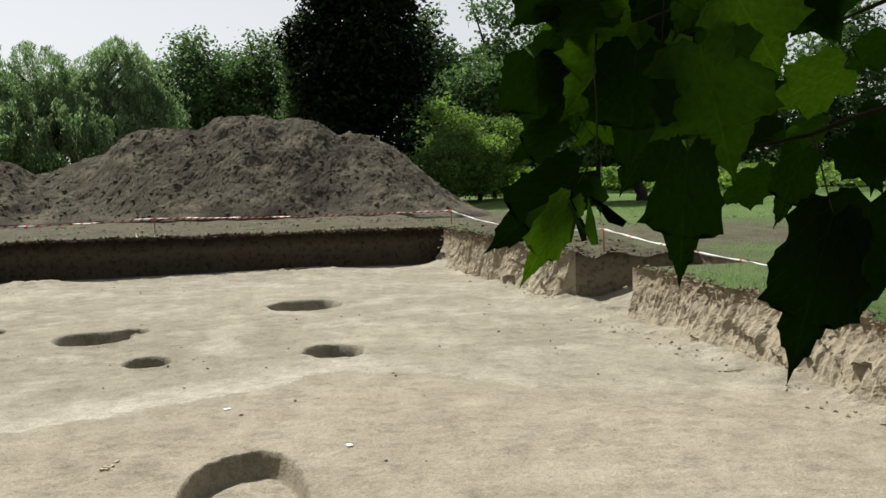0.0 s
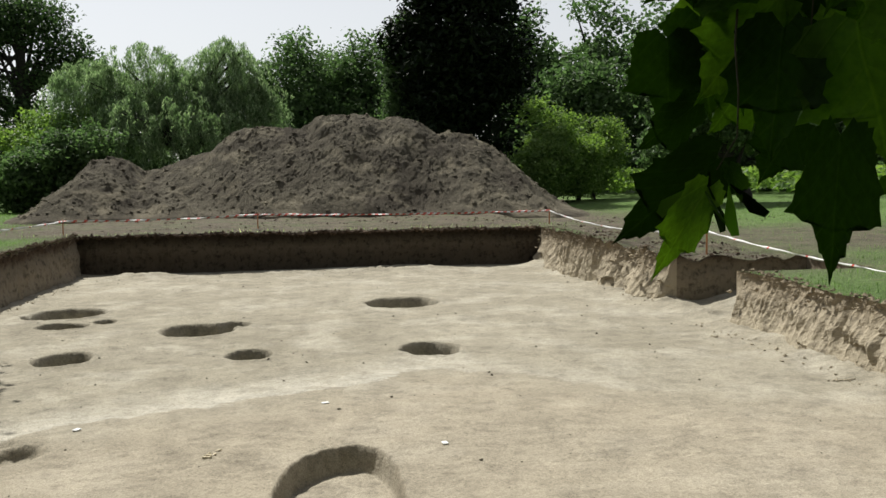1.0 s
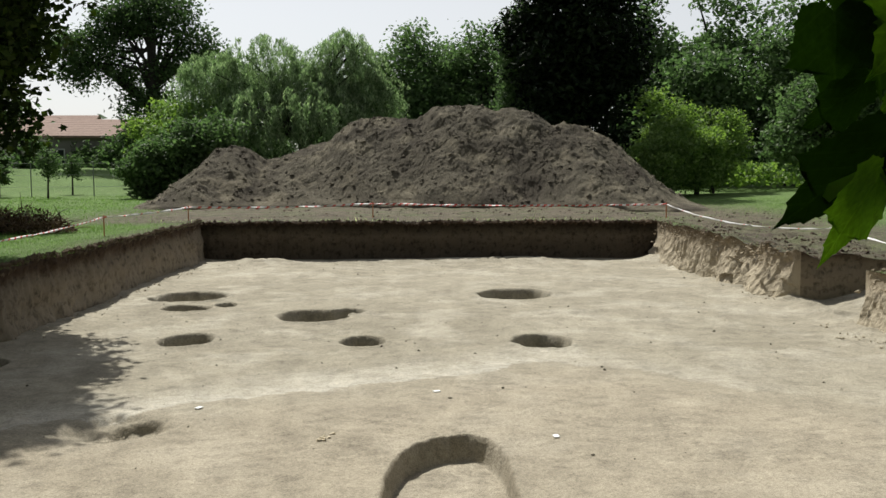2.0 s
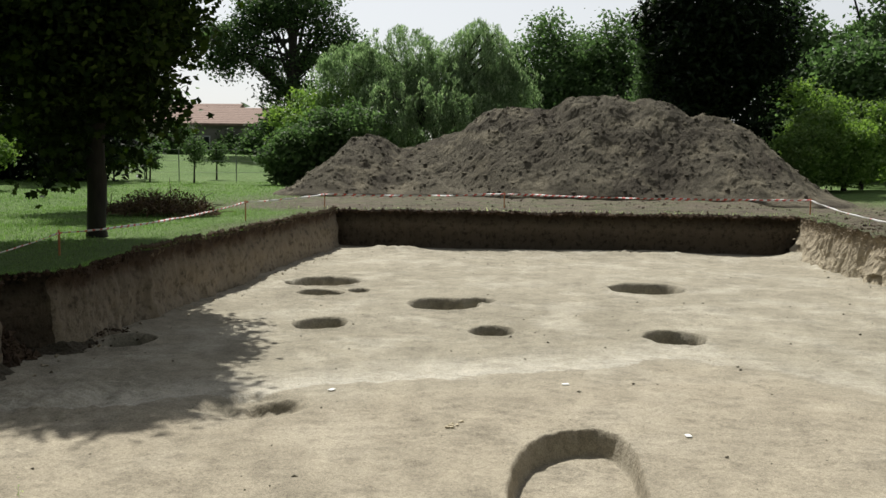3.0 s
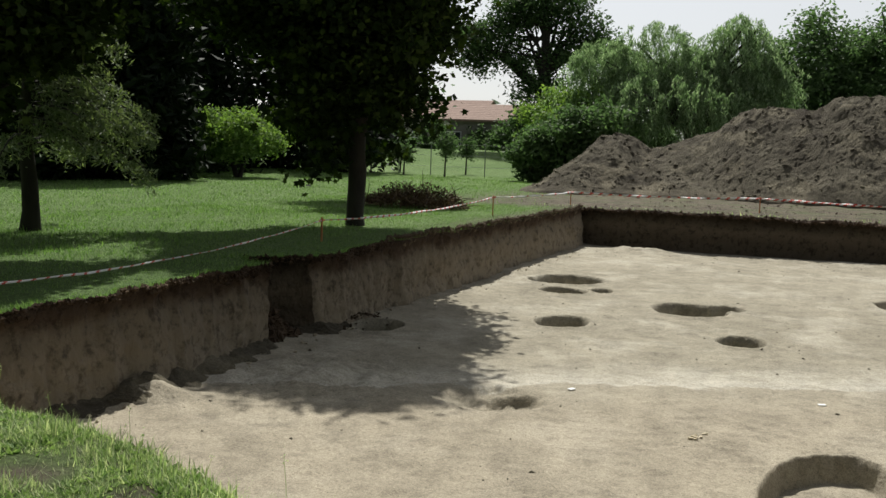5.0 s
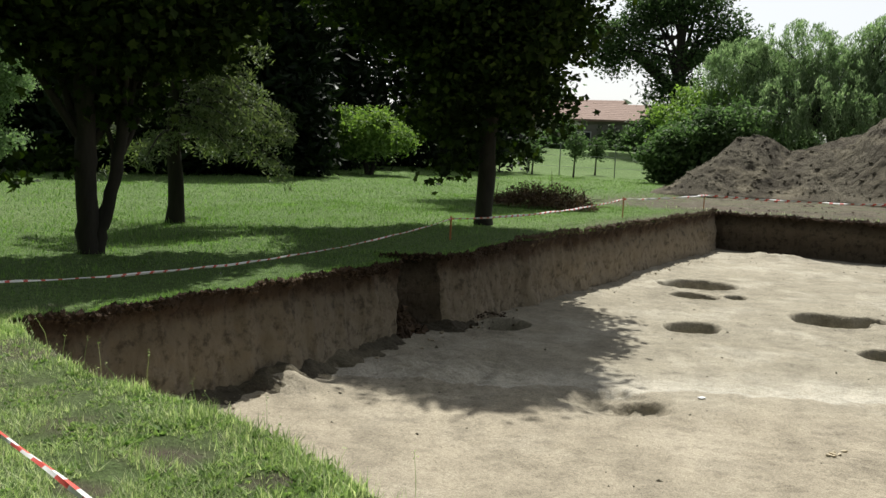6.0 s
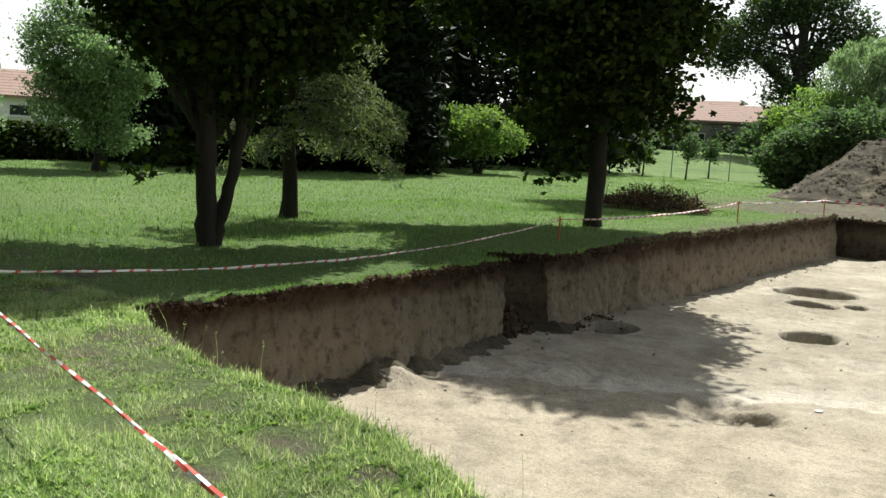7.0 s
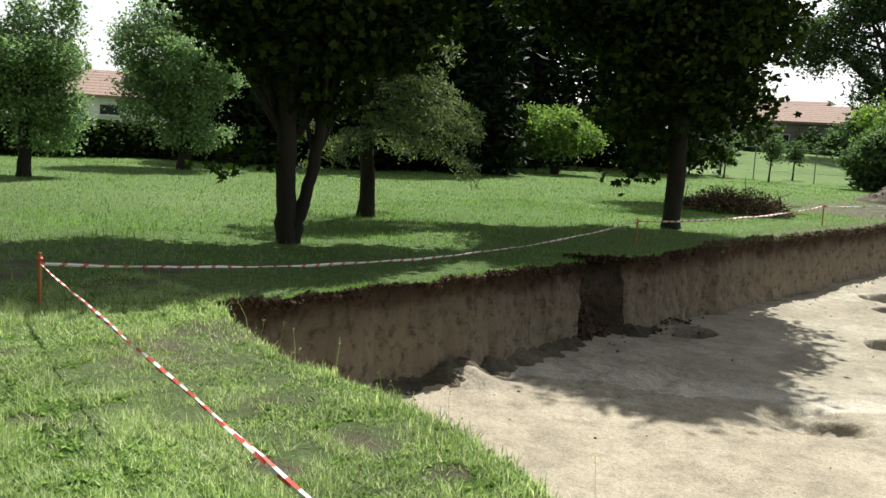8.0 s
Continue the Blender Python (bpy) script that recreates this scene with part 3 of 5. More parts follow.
# ---- spoil heap ----
RIDGE = np.array([(-12.4, 0), (-11.2, 0.1), (-9.8, 1.05), (-8.75, 2.12), (-8.0, 2.22), (-7.4, 2.1), (-6.8, 1.55), (-5.8, 1.88), (-4.3, 2.5), (-3.8, 2.95), (-3.1, 3.38), (-2.0, 3.45), (-0.5, 3.55), (0.2, 3.8), (0.8, 3.95), (1.9, 3.78), (3.2, 3.72), (4.0, 3.45), (4.8, 3.1), (6.2, 3.0), (7.2, 2.66), (8.1, 1.85), (9.3, 0.7), (10.3, 0.22), (11.3, 0.0), (13.2, 0)])


def heap_z(x, y):
    ridge_y = 39.2 + 0.9 * fbm(x * 0.25, x * 0, 2) - 0.8 * smoothstep(-6, -9, x)
    h = (np.interp(x, RIDGE[:, 0], RIDGE[:, 1]) + 0.26 * smoothstep(-11.5, -9, x) * smoothstep(10.5, 8, x)) * (1 + 0.05 * fbm(x * 1.1, y * 0 + 2, 3))
    front = 4.9 + 0.9 * fbm(x * 0.35, x * 0 + 8, 3)
    d = np.where(y < ridge_y, (ridge_y - y) / front, (y - ridge_y) / 5.2)
    prof = np.clip(1 - d, 0, 1)
    prof = prof - 0.18 * smoothstep(0.75, 1.0, prof) * (prof - 0.75)
    z = h * prof
    lump = 0.42 * fbm(x * 0.55, y * 0.55, 4) + 0.45 * np.abs(fbm(x * 1.0 + 4, y * 0.7, 4)) + 0.20 * fbm(x * 2.6, y * 2.6, 5, 0.7) + (0.06 + 0.30 * np.clip(fbm(x * 0.45 + 30, y * 0.6, 3) + 0.22, 0, 0.5)) * fbm(x * 4.4, y * 4.4, 3, 0.75) + 0.12 * np.clip(fbm(x * 3.3 + 8, y * 3.3, 3, 0.6) - 0.12, 0, 1)
    gully = -0.35 * np.clip(0.16 - np.abs(fbm((x + 0.35 * y) * 0.55, y * 0.12 + 7, 3)), 0, 1) / 0.16
    return z + (lump + gully * 0.5) * smoothstep(0, 0.6, z) - 0.25 * smoothstep(0.12, 0.0, z) - 0.20 * smoothstep(6.2, 7.4, x)


hx, hy = np.arange(-13.5, 13.8, 0.08), np.concatenate([np.arange(33.0, 40.5, 0.07), np.arange(40.5, 45.0, 0.15)])
HX, HY = np.meshgrid(hx, hy, indexing="ij")
HZ = heap_z(HX, HY) - 0.02
heap = build("earth_mound", np.stack([HX, HY, HZ], -1).reshape(-1, 3), grid_faces(len(hx), len(hy)), SPOIL)
tagged(heap, "long grey-brown heap of dug earth behind the pit", "earth heap")


# ---- trees ----
def leaves(centres, size, rng, droop=0.0, narrow=0.55, spread=0.5):
    """Folded leaf blades (two triangles as a quad) at the centres."""
    n = len(centres)
    d = rng.normal(size=(n, 3))
    d[:, 2] = d[:, 2] * 0.7 - droop
    d /= np.linalg.norm(d, axis=1)[:, None]
    o = rng.normal(size=(n, 3))
    o[:, 2] *= 0.35
    o -= (o * d).sum(1)[:, None] * d
    o /= np.linalg.norm(o, axis=1)[:, None] + 1e-9
    s = size * (1 - spread / 2 + spread * rng.random(n))[:, None]
    a, b = d * s * 0.5, o * s * 0.5 * narrow
    nrm = np.cross(d, o) * s * 0.08
    V = np.stack([centres - a, centres + b + nrm, centres + a, centres - b + nrm], 1).reshape(-1, 3)
    return V, np.arange(4 * n).reshape(-1, 4)


LOBES = np.array([(0, 0.5), (0.11, 0.19), (0.40, 0.24), (0.22, -0.02), (0.33, -0.27), (0, -0.33), (-0.33, -0.27), (-0.22, -0.02), (-0.40, 0.24), (-0.11, 0.19)])


def lobed_leaves(centres, size, rng, droop=0.7):
    """Five-lobed maple blades, tip down, at the centres."""
    n = len(centres)
    d = rng.normal(size=(n, 3)) * 0.55
    d[:, 2] -= droop
    d /= np.linalg.norm(d, axis=1)[:, None]
    o = rng.normal(size=(n, 3))
    o[:, 2] *= 0.3
    o -= (o * d).sum(1)[:, None] * d
    o /= np.linalg.norm(o, axis=1)[:, None] + 1e-9
    s = (size * (0.7 + 0.6 * rng.random(n)))[:, None, None]
    nrm = np.cross(d, o)
    V = centres[:, None] + s * (LOBES[None, :, :1] * 1.25 * o[:, None] + LOBES[None, :, 1:] * d[:, None] + 0.22 * np.abs(LOBES[None, :, :1]) * nrm[:, None])
    return V.reshape(-1, 3), np.arange(10 * n).reshape(-1, 10)


def crown_points(blobs, clumps, per, rng, clump_r, hollow=0.55, fray=0.3):
    """Leaf places in clumps spread over the outer part of some ellipsoids."""
    vol = np.array([b[3] * b[4] * b[5] for b in blobs]) ** 0.75
    pick = rng.choice(len(blobs), clumps, p=vol / vol.sum())
    B = np.array(blobs)[pick]
    u = rng.normal(size=(clumps, 3))
    u /= np.linalg.norm(u, axis=1)[:, None]
    r = (hollow ** 3 + (1 - hollow ** 3) * rng.random(clumps)) ** (1 / 3)
    c = B[:, :3] + u * B[:, 3:6] * (r * (0.8 + fray * rng.random(clumps) ** 2))[:, None]
    p = np.repeat(c, per, 0) + rng.normal(size=(clumps * per, 3)) * clump_r * np.array([1, 1, 0.6])
    return c, p


def tree(name, at, trunk, blobs, leaf, clumps, per, mat, label, seed, clump_r=0.4, droop=0.25, limbs=14, narrow=0.55, hollow=0.5, category="tree", group="", bark=None, lobed=0.0):
    """trunk: list of (x, y, z, radius) runs; blobs: crown ellipsoids; all relative to the foot."""
    rng = np.random.default_rng(seed)
    t = thing(name, at, label, category, group)
    runs = [trunk] if not isinstance(trunk[0][0], (tuple, list)) else trunk
    pieces = []
    for run in runs:
        pts = [Vector(q[:3]) for q in run]
        fine, rad = [], []
        for k in range(len(pts) - 1):
            for s in range(5):
                w = s / 5
                fine.append(pts[k].lerp(pts[k + 1], w) + Vector(rng.normal(size=3)) * run[k][3] * 0.08)
                rad.append((run[k][3] * (1 - w) + run[k + 1][3] * w) * (1 + 0.05 * rng.normal()))
        fine.append(pts[-1])
        rad.append(run[-1][3])
        rad[0] *= 1.35
        pieces.append(tube(fine, rad, 10))
    V, F = merge(pieces)
    build("trunk", V, F, bark or BARK, t, smooth=True)
    c, p = crown_points(blobs, clumps, per, rng, clump_r, hollow, 0.36 if mat is MAPLE else 0.32)
    limb = []
    for k in range(min(limbs, len(c))):
        run = runs[k % len(runs)]
        f = 0.45 + 0.5 * rng.random()
        i = min(int(f * (len(run) - 1)), len(run) - 2)
        a = Vector(run[i][:3]).lerp(Vector(run[i + 1][:3]), f * (len(run) - 1) - i)
        e = Vector(c[k])
        m = a.lerp(e, 0.5) + Vector((0, 0, 0.15 * (e - a).length)) * rng.random()
        r0 = max(0.02, run[i][3] * 0.45)
        limb.append(tube([a, a.lerp(m, 0.6), m, m.lerp(e, 0.6), e], [r0, r0 * 0.8, r0 * 0.6, r0 * 0.35, r0 * 0.12], 6))
    if limb:
        V, F = merge(limb)
        build("branching", V, F, bark or BARK, t, smooth=True)
    if lobed:
        low = p[:, 2] < lobed
        V, F = lobed_leaves(p[low][::2], leaf * 1.15, rng)
        build("low_foliage", V, F, mat, t)
        p = p[~low]
    V, F = leaves(p, leaf, rng, droop, narrow)
    build("crown", V, F, mat, t)
    return t


def spruce(at, label, seed):
    """Bare lower stem and long drooping boughs with hanging sprays of needles."""
    rng = np.random.default_rng(seed)
    t = thing("spruce_tree", at, label, "tree")
    zs = np.linspace(-0.1, 6.2, 16)
    V, F = tube([(0.03 * math.sin(3 * z), 0.02 * math.cos(2 * z), z) for z in zs], [0.14 * (1 - 0.13 * z) * (1.3 if z < 0 else 1) + 0.01 * rng.random() for z in zs], 10)
    build("trunk", V, F, BARK, t, smooth=True)
    boughs, pts = [], []
    for k in range(64):
        z0 = 1.35 + 4.4 * (k / 64) ** 1.1
        a = 0.45 + rng.normal() * 0.8 if k % 3 else rng.random() * 6.283
        length = (2.35 - 0.33 * (z0 - 1.4)) * (0.6 + 0.45 * rng.random())
        d = Vector((math.cos(a), math.sin(a), 0))
        w = Vector((-d.y, d.x, 0))
        drop = 0.30 + 0.4 * rng.random()
        line = [Vector((0, 0, z0)) + d * length * f + Vector((0, 0, 0.18 * math.sin(f * 2.6) - drop * f ** 1.7)) for f in (0, 0.2, 0.4, 0.6, 0.8, 1.0)]
        boughs.append(tube(line, [0.03, 0.026, 0.021, 0.016, 0.011, 0.005], 5))
        m = int(190 * length)
        f = 0.16 + 0.84 * rng.random(m) ** 0.8
        base = np.array([tuple(line[0])] * m) + np.array([tuple(d)]) * (f * length)[:, None]
        base[:, 2] += 0.18 * np.sin(f * 2.6) - drop * f ** 1.7
        # side twigs in steps along the bough, their needles hanging
        twig = np.round(rng.random(m) * 9) / 9 * 2 - 1
        out = twig * 0.42 * (1.15 - 0.8 * f) + 0.03 * rng.normal(size=m)
        base += np.array([tuple(w)]) * out[:, None]
        base[:, 2] -= 0.26 * rng.random(m) ** 1.5 * (0.3 + np.abs(twig))
        pts.append(base)
    V, F = merge(boughs)
    build("branching", V, F, BARK, t, smooth=True)
    V, F = leaves(np.concatenate(pts), 0.115, rng, 0.75, 0.26)
    build("crown", V, F, SPRUCE, t)
    return t


def willow(at, label, seed, tops):
    """Weeping strands of narrow leaves hanging from arched limbs."""
    rng = np.random.default_rng(seed)
    t = thing("willow_tree", at, label, "tree")
    V, F = tube([(0, 0, -0.1), (0.1, 0, 1.5), (0, 0.1, 3.2)], [0.5, 0.4, 0.3], 10)
    build("trunk", V, F, BARK, t, smooth=True)
    pts, limb = [], []
    for cx, cy, cz, rx, rz in tops:
        for k in range(210):
            u = rng.normal(size=3)
            u /= np.linalg.norm(u)
            r = 0.5 + 0.55 * rng.random() ** 0.5
            x, y, z = cx + rx * r * u[0], cy + rx * 0.8 * r * u[1], cz - 1.0 + rz * 0.55 * r * u[2]
            n = int(44 + 40 * rng.random())
            length = min(z - 0.5, 0.6 + 2.9 * rng.random() ** 1.4)
            w = np.linspace(0, 1, n)
            sway = rng.normal(size=2) * 0.45
            arch = 0.35 * np.sin(w * 2.2)
            pts.append(np.stack([x + (sway[0] + 0.5 * u[0]) * w + 0.075 * rng.normal(size=n), y + sway[1] * w + 0.075 * rng.normal(size=n), z + arch * 0.5 - length * w ** 1.5 + 0.06 * rng.normal(size=n)], 1))
            if k < 9:
                limb.append(tube([(0, 0, 2.6), (x * 0.5, y * 0.5, 1.3 + z * 0.62), (x, y, z)], [0.16, 0.09, 0.02], 6))
    V, F = merge(limb)
    build("branching", V, F, BARK, t, smooth=True)
    V, F = leaves(np.concatenate(pts), 0.235, rng, 1.8, 0.2)
    build("crown", V, F, WILLOW, t)
    return t


def cone_blobs(h, r, z0, n=9):
    return [(0, 0, z0 + (h - z0) * (k + 0.5) / n, r * (1 - 0.75 * (k / n) ** 1.6), r * (1 - 0.75 * (k / n) ** 1.6), (h - z0) / n * 0.9) for k in range(n)]


def lumpy(h, r, seed):
    """Crown of many unequal rounded masses, narrower to the top."""
    rng = np.random.default_rng(seed)
    out = []
    for k in range(17):
        z = h * (0.14 + 0.80 * (k + 0.5) / 17)
        w = r * (1.0 - 0.62 * (z / h) ** 2.4) * (0.55 + 0.3 * rng.random())
        a = rng.random() * 6.283
        b = r * 0.62 * (1 - 0.6 * (z / h) ** 2)
        q = 0.5 + 0.28 * rng.random()
        out.append((b * math.cos(a), b * math.sin(a), z, w * q * 1.5, w * q * 1.5, w * q))
    out.append((0, 0, h * 0.52, r * 0.62, r * 0.62, h * 0.38))
    out.append((0, 0, h * 0.25, r * 0.8, r * 0.8, h * 0.22))
    return out


def ragged(zc, r, rz, count, seed):
    """Unequal leaf masses over an ellipsoid, more of them above than below."""
    rng = np.random.default_rng(seed)
    out = []
    for k in range(count):
        u = rng.normal(size=3)
        u /= np.linalg.norm(u)
        u[2] = u[2] * 0.8 + 0.2
        q = r * (0.2 + 0.2 * rng.random())
        w = 0.72 if u[2] > -0.2 else 0.55
        out.append((u[0] * r * w, u[1] * r * w, zc + u[2] * rz * 0.75, q, q, q * 0.75))
    return out


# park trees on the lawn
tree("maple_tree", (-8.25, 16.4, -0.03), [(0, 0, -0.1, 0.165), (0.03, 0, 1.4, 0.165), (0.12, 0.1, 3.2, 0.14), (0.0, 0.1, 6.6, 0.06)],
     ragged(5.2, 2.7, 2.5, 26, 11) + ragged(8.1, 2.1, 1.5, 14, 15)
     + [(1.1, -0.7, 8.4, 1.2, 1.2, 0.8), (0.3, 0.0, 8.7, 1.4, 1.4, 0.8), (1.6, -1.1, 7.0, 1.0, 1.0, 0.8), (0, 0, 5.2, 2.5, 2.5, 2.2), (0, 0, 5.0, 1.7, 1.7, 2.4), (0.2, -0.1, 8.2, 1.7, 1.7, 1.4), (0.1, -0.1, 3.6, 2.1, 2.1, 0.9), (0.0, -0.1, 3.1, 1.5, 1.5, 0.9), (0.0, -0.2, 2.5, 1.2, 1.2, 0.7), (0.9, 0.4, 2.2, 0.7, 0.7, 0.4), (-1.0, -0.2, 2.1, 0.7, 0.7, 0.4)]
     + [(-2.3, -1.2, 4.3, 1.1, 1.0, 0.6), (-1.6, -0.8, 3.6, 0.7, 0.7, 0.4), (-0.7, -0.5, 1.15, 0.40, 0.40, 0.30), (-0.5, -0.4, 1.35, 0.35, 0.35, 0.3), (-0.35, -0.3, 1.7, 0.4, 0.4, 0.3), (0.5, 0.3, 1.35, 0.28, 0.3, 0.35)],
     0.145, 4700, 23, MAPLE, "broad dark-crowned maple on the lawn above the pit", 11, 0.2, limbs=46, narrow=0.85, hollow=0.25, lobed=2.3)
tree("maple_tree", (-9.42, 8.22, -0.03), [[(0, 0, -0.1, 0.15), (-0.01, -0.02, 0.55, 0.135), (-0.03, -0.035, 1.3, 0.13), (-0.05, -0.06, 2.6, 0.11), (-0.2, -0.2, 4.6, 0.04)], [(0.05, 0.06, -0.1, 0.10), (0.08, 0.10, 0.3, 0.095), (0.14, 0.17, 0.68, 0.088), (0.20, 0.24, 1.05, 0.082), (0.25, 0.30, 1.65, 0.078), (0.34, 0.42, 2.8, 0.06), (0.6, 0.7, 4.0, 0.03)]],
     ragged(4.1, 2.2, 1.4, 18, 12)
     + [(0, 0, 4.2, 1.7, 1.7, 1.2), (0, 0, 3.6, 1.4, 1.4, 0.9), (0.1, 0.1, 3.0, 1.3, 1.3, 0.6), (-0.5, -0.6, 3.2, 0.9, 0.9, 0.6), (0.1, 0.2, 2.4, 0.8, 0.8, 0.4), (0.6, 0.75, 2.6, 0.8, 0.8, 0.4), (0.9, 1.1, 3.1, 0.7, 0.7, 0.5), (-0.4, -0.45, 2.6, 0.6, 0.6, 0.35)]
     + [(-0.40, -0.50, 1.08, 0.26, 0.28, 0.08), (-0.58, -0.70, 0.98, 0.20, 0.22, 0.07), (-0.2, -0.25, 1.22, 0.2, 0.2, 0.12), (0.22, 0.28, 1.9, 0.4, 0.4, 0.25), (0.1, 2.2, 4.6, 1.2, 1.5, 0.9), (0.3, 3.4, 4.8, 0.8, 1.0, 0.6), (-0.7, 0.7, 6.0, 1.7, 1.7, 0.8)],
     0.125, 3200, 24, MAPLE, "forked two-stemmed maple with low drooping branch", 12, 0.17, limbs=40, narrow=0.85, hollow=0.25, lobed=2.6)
spruce((-11.84, 11.95, -0.03), "grey-green spruce with drooping boughs and a bare lower stem", 13)
tree("walnut_tree", (-12.5, 24.6, 0), [(0, 0, -0.1, 0.2), (0, 0, 2, 0.17), (0.1, 0, 6, 0.06)], ragged(4.9, 2.5, 1.9, 14, 14) + [(0.3, 0, 3.2, 1.6, 1.6, 0.6), (0.9, 0.2, 2.8, 0.9, 0.9, 0.5)], 0.2, 900, 22, FAR_GREEN, "yellow-green tree standing behind the maple", 14, 0.3)
# shrubs and trees round the meadow
tree("hazel_bush", (-23.3, 34.2, 0), [[(0, 0, -0.1, 0.12), (-0.3, 0, 1.0, 0.09), (-0.9, 0, 2.0, 0.04)], [(0.1, 0, -0.1, 0.1), (0.4, 0.2, 1.1, 0.08), (1.0, 0.3, 2.0, 0.03)]],
     ragged(1.7, 2.2, 1.15, 16, 21) + [(0, 0, 1.7, 1.3, 1.3, 0.7)], 0.19, 560, 22, BRIGHT, "light-green rounded hazel bush on the meadow", 21, 0.28, category="bush")
tree("fruit_tree", (-20.9, 10.1, 0), [(0, 0, -0.1, 0.15), (0, 0, 0.9, 0.13), (0.1, 0, 2.6, 0.06)],
     ragged(2.1, 1.25, 1.4, 14, 22) + [(0, 0, 1.9, 0.8, 0.9, 0.9), (0.0, 0.05, 3.3, 0.38, 0.42, 0.75), (0.34, 0.74, 3.4, 0.34, 0.38, 0.85), (0.36, 0.78, 4.1, 0.12, 0.13, 0.4), (0.0, 0.0, 4.0, 0.14, 0.14, 0.35), (0.2, 0.45, 2.6, 0.7, 0.75, 0.6), (0.3, 0.7, 1.5, 0.5, 0.6, 0.6), (-0.4, -0.9, 2.6, 0.8, 0.9, 0.9), (0, 0.5, 0.9, 0.6, 0.8, 0.35)], 0.10, 1500, 20, ORCHARD, "grey-green fruit tree standing alone on the meadow", 22, 0.15, droop=0.6)
tree("fruit_tree", (-23.9, 16.2, 0), [(0, 0, -0.1, 0.2), (0, 0, 1.0, 0.16), (0.1, 0, 3.6, 0.06)],
     ragged(2.8, 1.75, 2.1, 20, 23) + [(0, 0, 2.4, 0.9, 1.0, 1.4), (0, -0.2, 4.3, 0.5, 0.5, 0.6), (-0.7, -1.1, 3.5, 0.8, 0.8, 1.0), (-0.5, -0.8, 4.5, 0.35, 0.4, 0.5), (-0.6, -0.9, 2.0, 0.8, 0.9, 0.8), (0, 0.3, 1.0, 1.0, 1.1, 0.45)], 0.115, 1900, 20, ORCHARD, "tall leafy fruit tree before the hedge", 23, 0.19, droop=0.6)
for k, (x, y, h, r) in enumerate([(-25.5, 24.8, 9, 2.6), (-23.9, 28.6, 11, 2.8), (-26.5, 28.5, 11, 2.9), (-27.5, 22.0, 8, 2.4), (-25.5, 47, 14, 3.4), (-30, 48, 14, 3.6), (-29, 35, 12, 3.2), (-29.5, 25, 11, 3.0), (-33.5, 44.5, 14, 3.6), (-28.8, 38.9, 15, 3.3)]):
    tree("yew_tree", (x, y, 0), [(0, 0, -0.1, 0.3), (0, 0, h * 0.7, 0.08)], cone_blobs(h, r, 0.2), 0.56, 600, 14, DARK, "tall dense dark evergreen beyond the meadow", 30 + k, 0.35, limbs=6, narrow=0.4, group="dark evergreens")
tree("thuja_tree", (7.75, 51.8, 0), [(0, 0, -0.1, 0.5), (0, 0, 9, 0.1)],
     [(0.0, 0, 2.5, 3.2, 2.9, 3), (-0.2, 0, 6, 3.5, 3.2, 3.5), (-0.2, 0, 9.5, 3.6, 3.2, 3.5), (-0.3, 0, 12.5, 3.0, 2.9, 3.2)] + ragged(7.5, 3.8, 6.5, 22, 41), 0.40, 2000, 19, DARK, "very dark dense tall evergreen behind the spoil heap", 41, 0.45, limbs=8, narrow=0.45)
tree("birch_tree", (4.3, 53.0, 0), [(0, 0, -0.1, 0.2), (0, 0, 8, 0.05)],
     [(0, 0, 4, 1.0, 1.0, 2.4), (0.2, 0, 7.0, 0.9, 0.9, 2.0), (0.5, 0, 9, 0.7, 0.8, 1.4)], 0.22, 620, 20, FAR_GREEN, "pale-green tree leaning against a dark evergreen", 42, 0.35, droop=0.8)
willow((-6.9, 50.2, 0), "large weeping willow with hanging pale strands", 43, [(-2.0, 0, 7.6, 2.4, 3.0), (-0.1, -0.5, 6.6, 2.0, 2.4), (2.2, 0, 7.9, 1.5, 2.9), (-0.6, -1.2, 5.4, 3.4, 2.4), (-4.3, 0, 7.0, 2.0, 2.6), (3.3, 0, 6.2, 1.3, 2.4)])
for k, (x, y, h, r) in enumerate([(-0.6, 64.5, 11.0, 3.2), (3.4, 65, 11.6, 3.2), (6.4, 67, 10.2, 3.4), (-2.6, 66, 9.4, 2.6), (1.4, 67, 10.4, 3.0)]):
    tree("lime_tree", (x, y, 0), [(0, 0, -0.1, 0.35), (0, 0, h * 0.7, 0.08)], lumpy(h, r, 50 + k),
         0.29, 1100, 19, FAR_GREEN, "dark-green broadleaf tree beyond the willow", 50 + k, 0.5, limbs=8, group="background trees")
tree("oak_tree", (-21.6, 72.3, 0), [(0, 0, -0.1, 0.5), (0, 0, 4, 0.42), (0.3, 0, 8, 0.3), (0.2, 0, 13, 0.1)],
     [(-3.5, 0, 10.5, 2.4, 2, 1.9), (0.5, 0, 13, 3.4, 2.4, 2.3), (3.2, 0, 10.8, 1.9, 2, 1.6), (-2.0, 0, 8.4, 2.0, 1.6, 1.0), (-5.2, 0, 8.6, 1.6, 1.6, 1.3), (-0.8, 0, 6.0, 1.5, 1.5, 1.8), (-1.0, 0, 3.4, 1.6, 1.5, 1.5), (2.0, 0, 8.8, 1.9, 1.6, 1.2), (4.6, 0, 9.4, 1.4, 1.5, 1.2), (-2.4, 0, 12.2, 2.2, 2.0, 1.5), (-6.3, 0, 10.6, 1.3, 1.3, 1.1), (1.0, 0, 6.6, 1.2, 1.3, 0.8)], 0.33, 1000, 20, OAK, "open-crowned dark oak standing against the sky", 60, 0.5, limbs=40, hollow=0.2)
